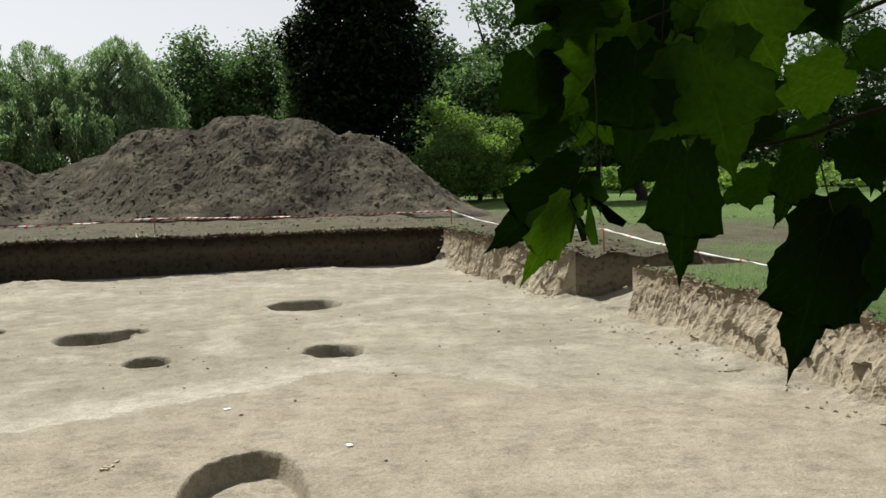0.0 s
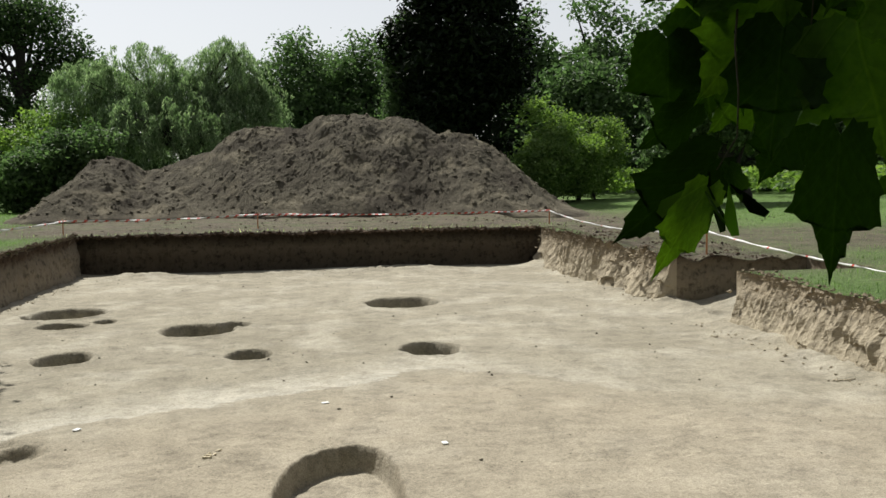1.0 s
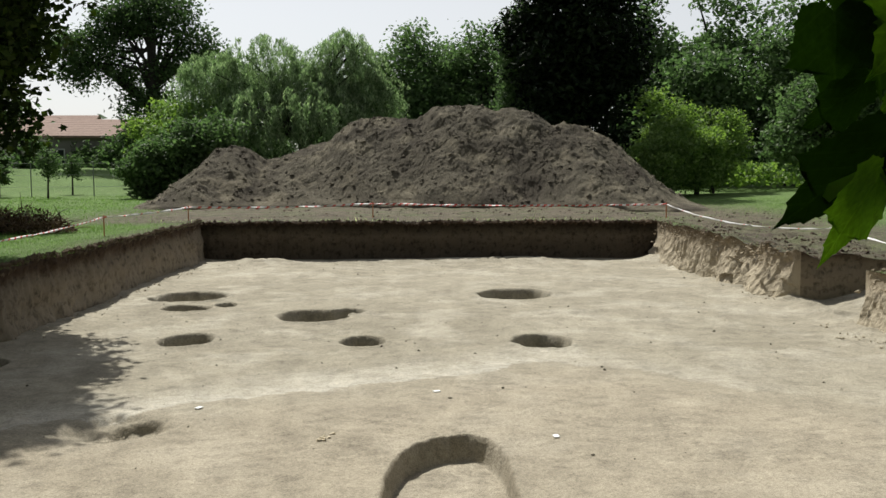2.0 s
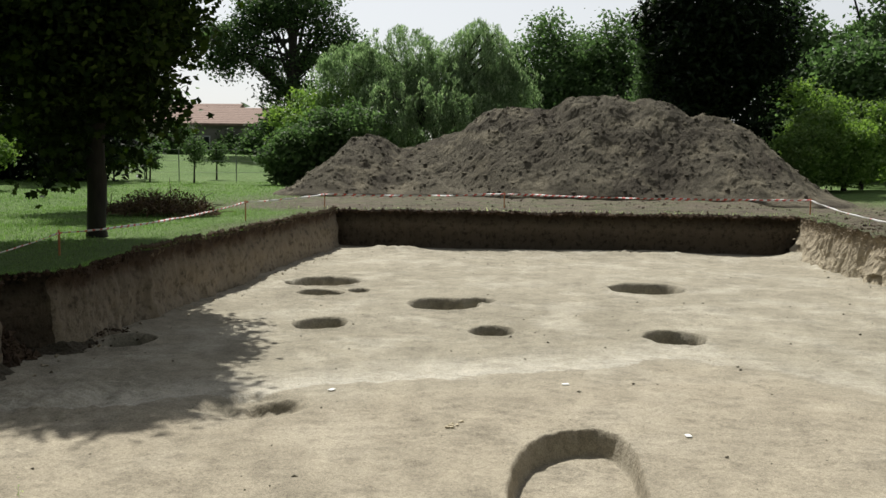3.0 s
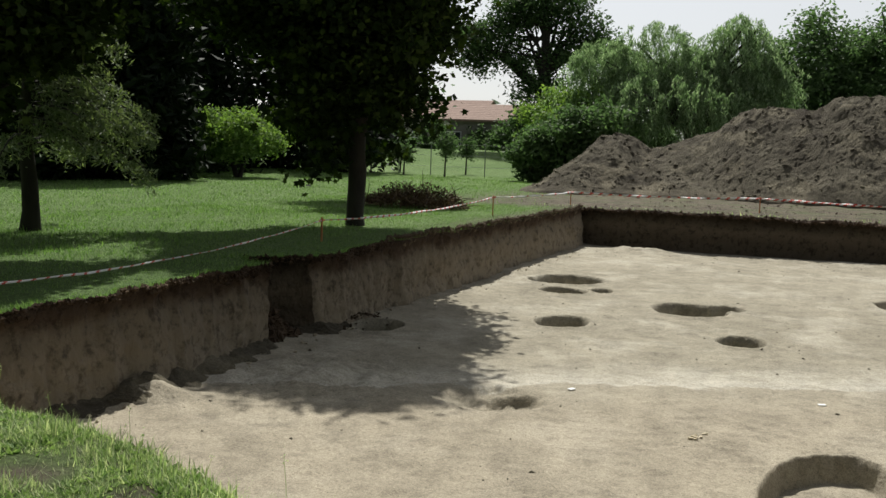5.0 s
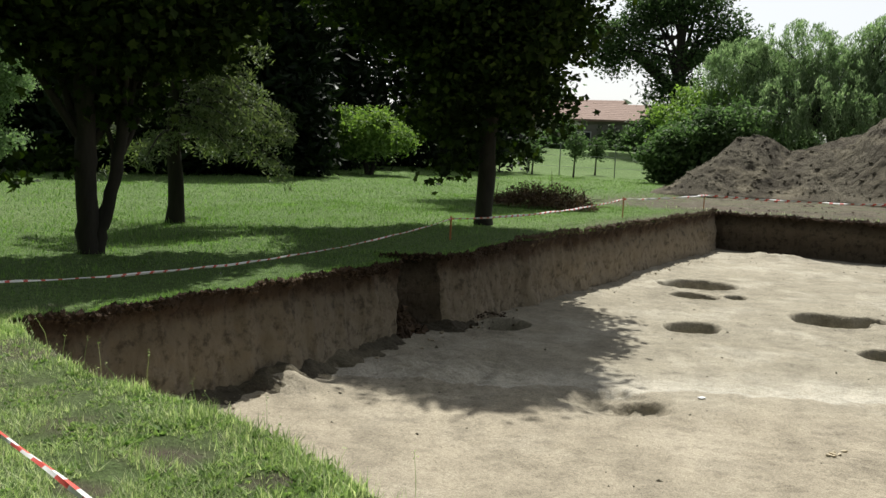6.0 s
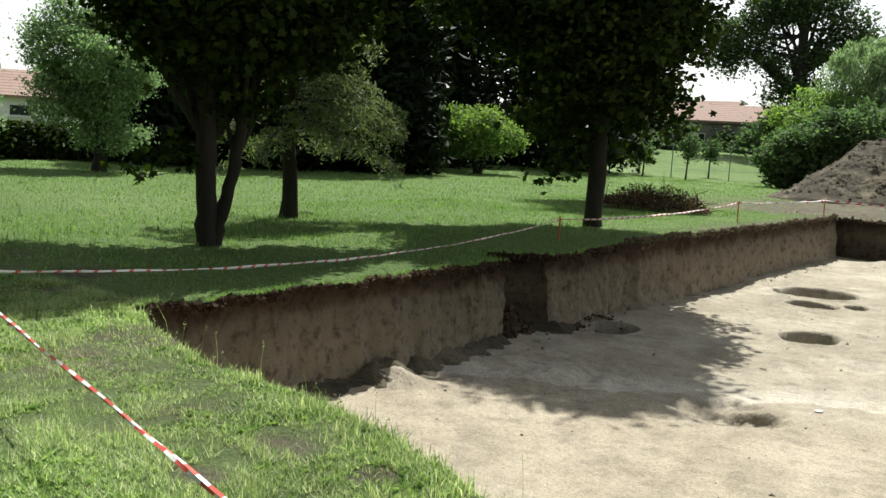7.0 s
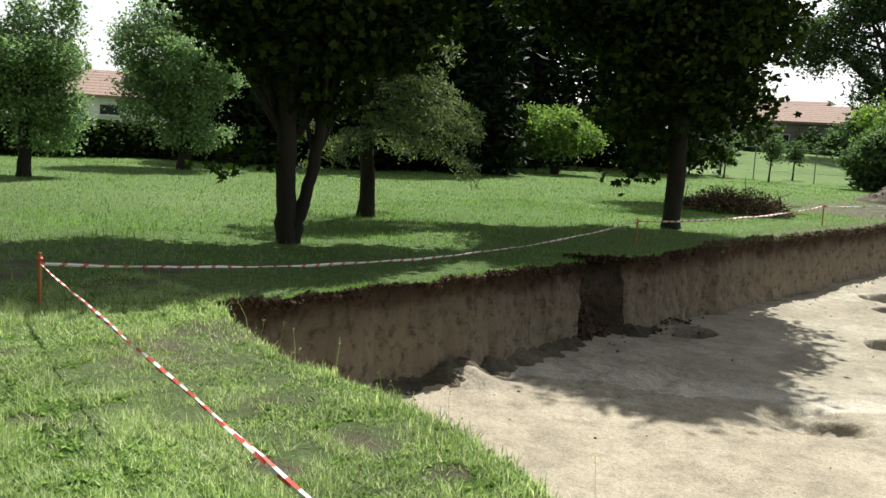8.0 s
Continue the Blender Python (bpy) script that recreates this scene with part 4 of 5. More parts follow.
# right-hand background
for k, (x, y, h, r) in enumerate([(16.5, 74, 14.5, 3.6), (21.5, 73, 16.0, 3.8), (26.5, 71, 15, 4), (31.5, 69, 15, 4.2), (19, 66, 10, 3.4), (24, 65, 11, 3.6), (29, 62, 12, 3.8), (14.5, 66, 8.4, 3.0), (34, 60, 13, 4.2), (38.5, 55, 13, 4.2)]):
    tree("wood_edge_tree", (x, y, 0), [(0, 0, -0.1, 0.35), (0, 0, h * 0.7, 0.08)], lumpy(h, r, 70 + k),
         0.46, 640, 14, FAR_GREEN, "tall broadleaf tree at the wood's edge", 70 + k, 0.5, limbs=8, group="wood edge trees")
for k, (x, y, h, r) in enumerate([(12.2, 49.6, 4.4, 1.5), (11.3, 48.6, 3.4, 1.2), (13.8, 50.5, 3.8, 1.6), (12.6, 53.0, 6.2, 1.9), (15.2, 52.5, 5.0, 1.9)]):
    tree("elder_bush", (x, y, 0), [(0, 0, -0.1, 0.1), (0.1, 0, h * 0.6, 0.04)], ragged(h * 0.45, r, h * 0.55, 12, 85 + k) + [(0, 0, h * 0.35, r * 0.7, r * 0.7, h * 0.33)],
         0.19, 520, 22, BRIGHT, "light-green elder bush beside the spoil heap", 85 + k, 0.3, limbs=5, category="bush", group="elder bushes")
for k, (x, y, h, r) in enumerate([(-13.5, 45.2, 2.7, 1.3), (-11.8, 45.0, 4.0, 1.5), (-10.2, 45.8, 4.6, 1.6), (-12.6, 46.2, 3.4, 1.3), (-14.6, 52, 5.4, 2.2), (-11.5, 50, 6.0, 2.2), (-8.8, 53, 4.2, 2.2), (-5.5, 54, 4.4, 2.4), (-2.2, 53, 4.2, 2.2), (0.8, 54, 4.6, 2.2)]):
    tree("laurel_bush", (x, y, 0), [(0, 0, -0.1, 0.1), (0.1, 0, h * 0.6, 0.04)], ragged(h * 0.45, r * 1.1, h * 0.55, 12, 95 + k) + [(0, 0, h * 0.35, r * 0.7, r * 0.7, h * 0.33)],
         0.25, 500, 15, BRIGHT if k in (4, 5) else FAR_GREEN, "dense leafy bush at the foot of the willow", 95 + k, 0.3, limbs=5, category="bush", group="bushes by the willow")
tree("leaning_plum_tree", (18.9, 40.6, 0), [(0, 0, -0.1, 0.28), (-0.35, 0, 0.9, 0.24), (-1.3, -0.3, 2.2, 0.18), (-1.8, -0.3, 4.2, 0.08)],
     [(-1.6, 0, 4.0, 2.4, 2.2, 1.6), (-3.6, 0, 2.6, 1.2, 1.2, 1.5), (0.8, 0, 3.6, 2.2, 2, 1.4)], 0.24, 900, 20, FAR_GREEN, "leaning old fruit tree with a dark trunk", 110, 0.35, droop=0.7)
tree("plum_tree", (17.2, 41.8, 0), [(0, 0, -0.1, 0.13), (0, 0, 1.6, 0.11), (0, 0, 4, 0.05)], [(0, 0, 3.8, 1.8, 1.8, 1.4)], 0.24, 420, 20, FAR_GREEN, "slim straight fruit tree beside the field", 111, 0.35)

# unseen trees added behind and beside the view to cut sky light on the pit
for k, (x, y, h, r) in enumerate([(-22, -7, 17, 5.5), (-14, -9, 17, 5.5), (-6.5, -9.5, 18, 5.5), (1.5, -9, 17, 5.5), (9, -8, 18, 5.5), (16, -4, 17, 5.2), (21, 5, 16, 5.0), (-29, -3, 15, 5)]):
    tree("lime_tree", (x, y, 0), [(0, 0, -0.1, 0.35), (0, 0, h * 0.7, 0.08)], lumpy(h, r, 170 + k), 1.1, 300, 10, FAR_GREEN, "unseen broadleaf tree added behind the view to block sky light", 170 + k, 0.6, limbs=6, group="park trees behind")

# crop field: knee-high broad leaves
rng = np.random.default_rng(5)
n = 14000
cx, cy = rng.uniform(15, 62, n), rng.uniform(52, 60, n)
cx, cy = np.concatenate([cx, rng.uniform(22, 60, n // 2)]), np.concatenate([cy, rng.uniform(42, 54, n // 2)])
ok = cx > 13 + (60 - cy) * 0.55
pts = np.stack([cx, cy, 0.25 + 1.25 * rng.random(len(cx)) ** 0.7], 1)[ok]
V, F = leaves(pts, 0.42, rng, 0.2, 0.6)
tagged(build("crop_field", V, F, BRIGHT), "field of broad-leaved green crop beyond the lawn", "crop", kind="stuff")

# far line of woods that closes the horizon
rng = np.random.default_rng(6)
pts = []
for k in range(250):
    a = 2 * math.pi * k / 260 + rng.normal() * 0.01
    d = 150 + 25 * rng.random()
    h = 4 + 3.5 * rng.random()
    m = 80
    p = rng.normal(size=(m, 3)) * np.array([2.6, 2.6, h * 0.25]) + np.array([math.sin(a) * d, math.cos(a) * d, h * 0.45])
    p[:, 2] = np.abs(p[:, 2])
    pts.append(p)
V, F = leaves(np.concatenate(pts), 2.2, rng, 0.2, 0.8)
tagged(build("far_woods", V, F, FAR_GREEN), "distant green belt of woods on the horizon", "woods", kind="stuff")


# ---- houses, hedge, fence ----
def house(name, at, turn, length, depth, eave, ridge, wall_mat, label, windows, chimney=None, base=-1.0):
    """Gabled house, long side to the front (local -y)."""
    h = thing(name, at, label, "house", turn=turn)
    bm = bmesh.new()
    pts = [(-length / 2, -depth / 2), (length / 2, -depth / 2), (length / 2, depth / 2), (-length / 2, depth / 2)]
    lo = [bm.verts.new((x, y, base)) for x, y in pts]
    hi = [bm.verts.new((x, y, eave)) for x, y in pts]
    ga, gb = bm.verts.new((-length / 2, 0, ridge - 0.12)), bm.verts.new((length / 2, 0, ridge - 0.12))
    for k in (0, 2):
        bm.faces.new((lo[k], lo[k + 1], hi[k + 1], hi[k]))
    bm.faces.new((lo[1], lo[2], hi[2], gb, hi[1]))
    bm.faces.new((lo[3], lo[0], hi[0], ga, hi[3]))
    part("wall", bm, wall_mat, h)
    over, slope = 0.45, (ridge - eave) / (depth / 2)
    for s in (-1, 1):
        bm = bmesh.new()
        y1, z1 = s * (depth / 2 + over), eave - over * slope
        q = [(-length / 2 - 0.3, 0, ridge), (length / 2 + 0.3, 0, ridge), (length / 2 + 0.3, y1, z1), (-length / 2 - 0.3, y1, z1)]
        a = [bm.verts.new(v) for v in q]
        b = [bm.verts.new((v[0], v[1], v[2] - 0.14)) for v in q]
        for f in ([*a], [*b][::-1], *[[a[k], b[k], b[(k + 1) % 4], a[(k + 1) % 4]] for k in range(4)]):
            bm.faces.new(f)
        roof = part("roof", bm, ROOF, h)
        # courses of tiles
        n = 9
        pieces = []
        for k in range(n):
            f0 = (k + 0.5) / n
            yy, zz = y1 * f0, ridge + (z1 - ridge) * f0
            m = Matrix.Translation((0, yy, zz + 0.03)) @ Euler((math.atan2((z1 - ridge), y1) if s > 0 else math.atan2(-(z1 - ridge), -y1), 0, 0)).to_matrix().to_4x4() @ Matrix.Diagonal((length + 0.62, abs(y1) / n * 0.97, 0.02, 1))
            pieces.append(m)
        for m in pieces:
            bmt = bmesh.new()
            bmesh.ops.create_cube(bmt, size=1, matrix=m)
            part("tile_course", bmt, ROOF, roof)
    for x, z, w, hh in windows:
        win = part("window", box(w + 0.16, 0.08, hh + 0.16, (x, -depth / 2 - 0.03, z), 0.01), PLASTER, h)
        part("pane", box(w, 0.05, hh, (x, -depth / 2 - 0.06, z)), GLASS, win)
        part("sill", box(w + 0.3, 0.2, 0.06, (x, -depth / 2 - 0.12, z - hh / 2 - 0.1)), PLASTER, win)
    if chimney:
        x, y, z = chimney
        part("chimney", box(0.6, 0.6, 1.4, (x, y, z), 0.03), ROOF, h)
    return h


house("family_house", (-62.5, 34.6, 0.35), 61, 13, 9, 2.35, 4.0, PLASTER, "white house with red tiled roof behind the hedge", [(0.75, 1.3, 1.25, 0.62), (-1.6, 1.3, 0.7, 0.62)], (-1.4, -1.9, 3.6), -1.2)
house("old_farmhouse", (-28.9, 79.5, 0.1), 14, 9.2, 8, 3.95, 5.3, GREYWALL, "low grey house with faded red roof among trees", [(-2, 2.2, 1.0, 1.1), (1.5, 2.2, 1.0, 1.1)], None, -0.2)
house("old_farmhouse", (-37.5, 88.0, 0), 4, 12, 8, 4.6, 6.2, GREYWALL, "second house with weathered roof behind the first", [(0, 3, 1.0, 1.1)], None, -0.2)

rng = np.random.default_rng(31)
n = 18000
s_ = rng.random(n)
hx_ = -33.5 + 7.5 * s_ + rng.normal(size=n) * 0.12 + np.where(rng.random(n) < 0.5, 0.0, rng.uniform(-0.5, 0.5, n))
hy_ = 2.0 + 30 * s_
face = rng.random(n)
pz = np.where(face < 0.7, rng.random(n) * 1.5, 1.42 + 0.12 * rng.random(n)) - 0.3
pts = np.stack([np.where(face < 0.7, hx_ + 0.5, hx_), hy_, pz], 1)
V, F = leaves(pts, 0.2, rng, 0.1, 0.6)
hedge = thing("hedge", (0, 0, 0), "clipped dark-green hedge along the meadow", "hedge")
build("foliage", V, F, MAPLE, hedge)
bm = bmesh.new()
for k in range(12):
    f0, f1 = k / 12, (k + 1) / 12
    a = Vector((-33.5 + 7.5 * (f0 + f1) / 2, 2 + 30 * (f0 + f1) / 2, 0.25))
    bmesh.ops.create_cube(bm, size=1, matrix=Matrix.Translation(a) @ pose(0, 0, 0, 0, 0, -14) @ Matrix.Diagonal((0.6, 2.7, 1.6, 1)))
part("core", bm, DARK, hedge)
hp = thing("hedge_post", (-31.4, 18.6, -0.1), "grey concrete post before the hedge", "post")
part("shaft", box(0.14, 0.14, 1.6, (0, 0, 0.75), 0.015), GREYWALL, hp)


def fence_post(at):
    p = thing("fence_post", at, "thin grey steel post of a wire fence", "fence post", "fence posts")
    V, F = tube([(0, 0, -0.1), (0, 0, 0.8), (0, 0, 1.75)], [0.03, 0.03, 0.03], 8)
    build("shaft", V, F, WIRE, p, smooth=True)
    part("cap", box(0.11, 0.11, 0.05, (0, 0, 1.77), 0.01), WIRE, p)
    return p


first = fence_post((-26.5, 47.6, 0))
for x, y in [(-24.6, 47.9), (-22.4, 48.4), (-20.6, 48.7), (-17.6, 49.2)]:
    copy_thing(first, pose(x, y, 0, 0, 0, 10))
for z in (0.5, 1.1, 1.7):
    V, F = tube([(-28.5, 47.3, z), (-24.6, 47.9, z - 0.02), (-20.6, 48.7, z), (-15.5, 49.5, z)], [0.006] * 4, 5)
    tagged(build("fence_wire", V, F, WIRE), "taut grey wire of the garden fence", "wire", "fence wires")
for k, (x, y, h) in enumerate([(-25.6, 46.5, 1.7), (-23.4, 46.9, 2.0), (-21.6, 47.3, 1.8), (-18.9, 46.6, 2.4), (-19.8, 52, 2.2), (-24.0, 52, 2.4), (-27.6, 50, 2.2)]):
    tree("sapling", (x, y, 0), [(0, 0, -0.1, 0.05), (0.05, 0, h * 0.6, 0.035), (0, 0, h, 0.012)], [(0, 0, h * 0.72, 0.5, 0.5, h * 0.26), (0.15, 0, h * 0.5, 0.35, 0.35, 0.3)], 0.16, 60, 16, FAR_GREEN, "young tree with thin stem by the fence", 120 + k, 0.16, limbs=10, group="saplings")
for k, (x, y, h, r) in enumerate([(-33, 66, 6.5, 2.4), (-36.5, 62, 7.5, 2.6), (-24.5, 86, 8, 3), (-19, 90, 9, 3.2), (-41, 58, 7, 2.8), (-44, 47, 8, 3.2), (-40, 40, 7, 2.8), (-50, 20.5, 6, 2.4), (-42, 14, 6, 2.4), (-38, 28, 6, 2.2), (-35.5, 33, 7, 2.6), (-16.5, 60, 5, 2.0), (-30.8, 73, 4.2, 1.5), (-27.6, 75, 3.4, 1.2), (-24.6, 74, 4.0, 1.6)]):
    tree("garden_tree", (x, y, -0.2), [(0, 0, -0.3, 0.25), (0, 0, h * 0.7, 0.06)], lumpy(h, r, 140 + k), 0.34, 330, 14, FAR_GREEN, "leafy garden tree near the houses", 140 + k, 0.42, limbs=6, group="garden trees")

# ---- brushwood heap ----
brush = thing("brushwood_heap", (-9.75, 22.3, 0), "heap of dry brown cut branches on the lawn", "brush heap")
rng = np.random.default_rng(41)
pieces = []
for k in range(330):
    a = rng.uniform(0, 6.283)
    r = rng.random() ** 0.7
    p = Vector((1.5 * r * math.cos(a), 0.7 * r * math.sin(a), 0.05 + 0.42 * (1 - r * r) * rng.random()))
    d = Vector((rng.normal(), rng.normal() * 0.7, rng.normal() * 0.4 + 0.25)).normalized() * rng.uniform(0.25, 0.6)
    q = p + d
    q.z = max(q.z, 0.03)
    pieces.append(tube([p, p.lerp(q, 0.5) + Vector((0, 0, 0.05)), q], [0.014, 0.010, 0.004], 5))
V, F = merge(pieces)
build("brushwood", V, F, DEAD, brush)
n = 2400
a, r = rng.uniform(0, 6.283, n), rng.random(n) ** 0.55
pts = np.stack([1.55 * r * np.cos(a), 0.75 * r * np.sin(a), 0.04 + (0.42 + 0.2 * np.sin(a * 3)) * (1 - r ** 3) * rng.random(n) ** 0.5], 1)
V, F = leaves(pts, 0.11, rng, 0.1, 0.4)
build("dry_leaves", V, F, DEAD, brush)


# ---- barrier: stakes and tape ----
def stake(x, y, h=0.45, lean=0.0):
    s = thing("stake", (x, y, float(ground_z(np.array(x), np.array(y)))), "short orange-brown wooden stake that holds barrier tape", "stake", "barrier stakes", turn=20)
    bm = box(0.028, 0.028, h + 0.15, (0, 0, (h - 0.15) / 2), 0.004)
    part("shaft", bm, STAKE, s)
    part("knot", box(0.05, 0.05, 0.035, (0, 0, h - 0.05), 0.012), TAPE_RED, s, "knotted red tape")
    return s


STAKES = [(-7.0, 3.78, 0.42), (-7.17, 13.25, 0.38), (-7.2, 21.3, 0.47), (-6.85, 27.0, 0.42), (-1.75, 28.3, 0.46), (6.75, 27.6, 0.50), (7.73, 18.3, 0.52), (7.7, 6.2, 0.5), (2.3, 0.89, 0.52)]
for x, y, h in STAKES:
    stake(x, y, h)


def tape(a, b, sag, width, seed, flat=0.35, stripe=0.05, every=2):
    """A striped plastic ribbon between two points, half twisted, hanging a little."""
    rng = np.random.default_rng(seed)
    a, b = Vector(a), Vector(b)
    half = stripe / 2
    n = max(24, int((b - a).length / half))
    V, idx = [], []
    side_ = (b - a).cross(Vector((0, 0, 1))).normalized()
    ph, full = rng.random() * 6, (b - a).length
    for k in range(n + 1):
        w = k / n
        p = a.lerp(b, w) - Vector((0, 0, sag * 4 * w * (1 - w)))
        p += Vector((0, 0, 0.003 * math.sin(w * full * 3.1 + ph) + 0.002 * math.sin(w * full * 8.3)))
        tw = math.sin(w * full * 0.7 + ph) * 0.8 + 0.6 * math.sin(w * full * 2.3) + 0.3 * math.sin(w * full * 6.1 + ph)
        u = Vector((0, 0, 1)) * math.cos(tw) + side_ * math.sin(tw)
        v = side_ * math.cos(tw) - Vector((0, 0, 1)) * math.sin(tw)
        wide = width / 2 * flat * (1 + 0.22 * math.sin(w * full * 4.7 + 2 * ph))
        V += [p + u * wide, p + v * wide * 0.6, p - u * wide, p - v * wide * 0.6]
    F = []
    for k in range(n):
        for q in range(4):
            F.append([4 * k + q, 4 * k + 4 + q, 4 * k + 4 + (q + 1) % 4, 4 * k + (q + 1) % 4])
            idx.append(int(((k + (q in (1, 2))) // 2) % every == 0))
    ob = build("barrier_tape", [tuple(v) for v in V], F, [TAPE_WHITE, TAPE_RED], index=idx)
    return tagged(ob, "red and white striped barrier tape strung between stakes", "barrier tape", "barrier tapes")


def top(k, drop=0.05):
    x, y, h = STAKES[k]
    return (x, y, float(ground_z(np.array(x), np.array(y))) + h - drop)


tape(top(0, 0.09), top(1), 0.25, 0.07, 1, 0.34, 0.045, 4)
tape(top(1), top(2), 0.09, 0.07, 2, 0.55, 0.08, 3)
tape(top(2), top(3), 0.03, 0.07, 3, 0.75, 0.12, 9)
tape(top(3), top(4), 0.05, 0.08, 4, 0.75, 0.09, 3)
tape(top(4), top(5), 0.05, 0.08, 5, 0.75, 0.10)
tape(top(5), top(6), 0.22, 0.08, 6, 0.40, 0.06, 22)
tape(top(6), top(7), 0.17, 0.08, 7, 0.42, 0.06, 22)
tape(top(0, 0.09), top(8), 0.0, 0.07, 8, 0.30, 0.11)

# ---- small things on the pit floor ----
def at_floor(x, y):
    return float(floor_z(np.array([x]), np.array([y]))[0])


for k, (x, y) in enumerate([(0.203, 11.02), (-2.32, 10.25), (1.344, 9.15)]):
    c = thing("find_label", (x, y, at_floor(x, y) + 0.006), "small white card lying on the sand", "label card", "find labels", turn=20 + 40 * k)
    part("card", box(0.08, 0.055, 0.012, (0, 0, 0.006), 0.003), PAPER, c)
rng = np.random.default_rng(51)
for k in range(7):
    x, y = -0.815 + rng.normal() * 0.06, 9.126 + rng.normal() * 0.07
    bm = bmesh.new()
    bmesh.ops.create_icosphere(bm, subdivisions=1, radius=1, matrix=Matrix.Diagonal((0.022 + 0.012 * rng.random(), 0.018, 0.012, 1)))
    for v in bm.verts:
        v.co += Vector(rng.normal(size=3)) * 0.003
    me = bpy.data.meshes.new("shard")
    bm.to_mesh(me)
    bm.free()
    me.materials.append(BONE)
    ob = new("shard", me)
    ob.matrix_basis = pose(x, y, at_floor(x, y) + 0.008, 0, 0, 360 * rng.random())
    tagged(ob, "small pale potsherd lying on the sand", "shard", "shards on the sand")


def lumps(name, pts, sizes, mat, label, seed, flat=0.65):
    """Loose crumbs of earth: squashed, dented eight-sided lumps, one joined mesh."""
    rng = np.random.default_rng(seed)
    base = np.array([(1, 0, 0), (-1, 0, 0), (0, 1, 0), (0, -1, 0), (0, 0, 1), (0, 0, -1)], float)
    tri = np.array([(0, 2, 4), (2, 1, 4), (1, 3, 4), (3, 0, 4), (2, 0, 5), (1, 2, 5), (3, 1, 5), (0, 3, 5)])
    n = len(pts)
    b = base[None] * (0.7 + 0.6 * rng.random((n, 6, 1))) + 0.2 * rng.normal(size=(n, 6, 3))
    a = rng.random(n) * 6.283
    ca, sa = np.cos(a)[:, None], np.sin(a)[:, None]
    x, y = b[..., 0] * ca - b[..., 1] * sa, b[..., 0] * sa + b[..., 1] * ca
    V = np.stack([x, y, b[..., 2] * flat], -1) * np.asarray(sizes)[:, None, None] + pts[:, None]
    F = (tri[None] + 6 * np.arange(n)[:, None, None]).reshape(-1, 3)
    return tagged(build(name, V.reshape(-1, 3), F, mat), label, "earth crumbs", kind="stuff")


rng = np.random.default_rng(52)
x, y = rng.uniform(-6, 6.6, 900), 26 - 19 * rng.random(900) ** 1.5
z = floor_z(x, y)
lumps("floor_crumbs", np.stack([x, y, z + 0.004], 1), 0.005 + 0.022 * rng.random(900) ** 5, SPOIL, "dark crumbs of earth scattered on the sand", 1)
x = np.concatenate([LEFT + 0.15 + np.abs(rng.normal(size=500)) * 0.2, RIGHT - 0.2 - np.abs(rng.normal(size=900)) * 0.18])
y = np.concatenate([rng.uniform(6, 26, 500), rng.uniform(5, 26, 900)])
y[500:] = np.where((y[500:] > T0) & (y[500:] < T1), 11, y[500:])
lumps("wall_foot_crumbs", np.stack([x, y, floor_z(x, y) + 0.01], 1), 0.004 + 0.035 * rng.random(1400) ** 8, CUT_PALE, "fallen lumps along the foot of the cut", 2)
n = 5000
x, y = rng.uniform(-12, 11.5, n), rng.uniform(34.2, 40, n)
z = heap_z(x, y) - 0.02
ok = z > 0.15
lumps("heap_clods", np.stack([x, y, z + 0.01], 1)[ok], (0.012 + 0.10 * rng.random(n) ** 9)[ok], SPOIL, "clods of dug earth on the heap", 3)
n = 9000
x, y = rng.uniform(-8, 16, n), rng.uniform(26.6, 36, n)
x[:4500], y[:4500] = rng.uniform(6.75, 9.5, 4500), rng.uniform(17.9, 28, 4500)
ok = fbm(x * 0.9, y * 0.9, 4) > 0.04
x, y, n = x[ok], y[ok], int(ok.sum())
z = ground_z(x, y)
lumps("trodden_clods", np.stack([x, y, z + 0.01], 1), 0.006 + 0.05 * rng.random(n) ** 6, TURF_SOIL, "crumbled dark earth round the pit", 4)
n = 2400
x, y = RIGHT + 0.25 * np.abs(rng.normal(size=n)), rng.uniform(5, 26, n)
y = np.where((y > T0 - 0.1) & (y < T1 + 0.1), rng.uniform(5, 15.3, n), y)
wx_, wy_ = warp(np.full(n, RIGHT), y)
out_ = rng.normal(size=n) * 0.13
lumps("edge_clods", np.stack([wx_ + out_, y, ground_z(wx_, y) + 0.01 - 1.3 * np.clip(-out_, 0, 1)], 1), 0.006 + 0.05 * rng.random(n) ** 5, CUT_PALE, "crumbled earth on the lip of the cut", 5)
n = 5200
y = rng.uniform(4.6, 26, n)
wx_, wy_ = warp(np.full(n, LEFT), y)
lip_drop = (0.05 + 0.24 * np.clip(fbm(y * 1.8, y * 0 + 4, 4) + 0.25, 0, 1)) * rng.random(n) ** 1.3
lip_pts = np.stack([wx_ + 0.04 * rng.random(n) * np.exp(-lip_drop / 0.15), wy_, ground_z(wx_, y) + 0.01 - lip_drop], 1)
dry = y + 2.0 * fbm(y * 0.8, y * 0, 3) > 14.0
lip_size = 0.008 + 0.032 * rng.random(n) ** 3
lumps("turf_edge_clods", lip_pts[~dry], lip_size[~dry], TURF_SOIL, "ragged dark topsoil under the turf edge", 6, 0.9)
lumps("dry_edge_clods", lip_pts[dry] - np.array([0.03, 0, -0.06]), lip_size[dry] * 1.3, CUT_PALE, "pale crumbled soil along the dry lip", 8, 0.8)
n = 1900
x = rng.uniform(LEFT, RIGHT, n)
wx_, wy_ = warp(x, np.full(n, FAR))
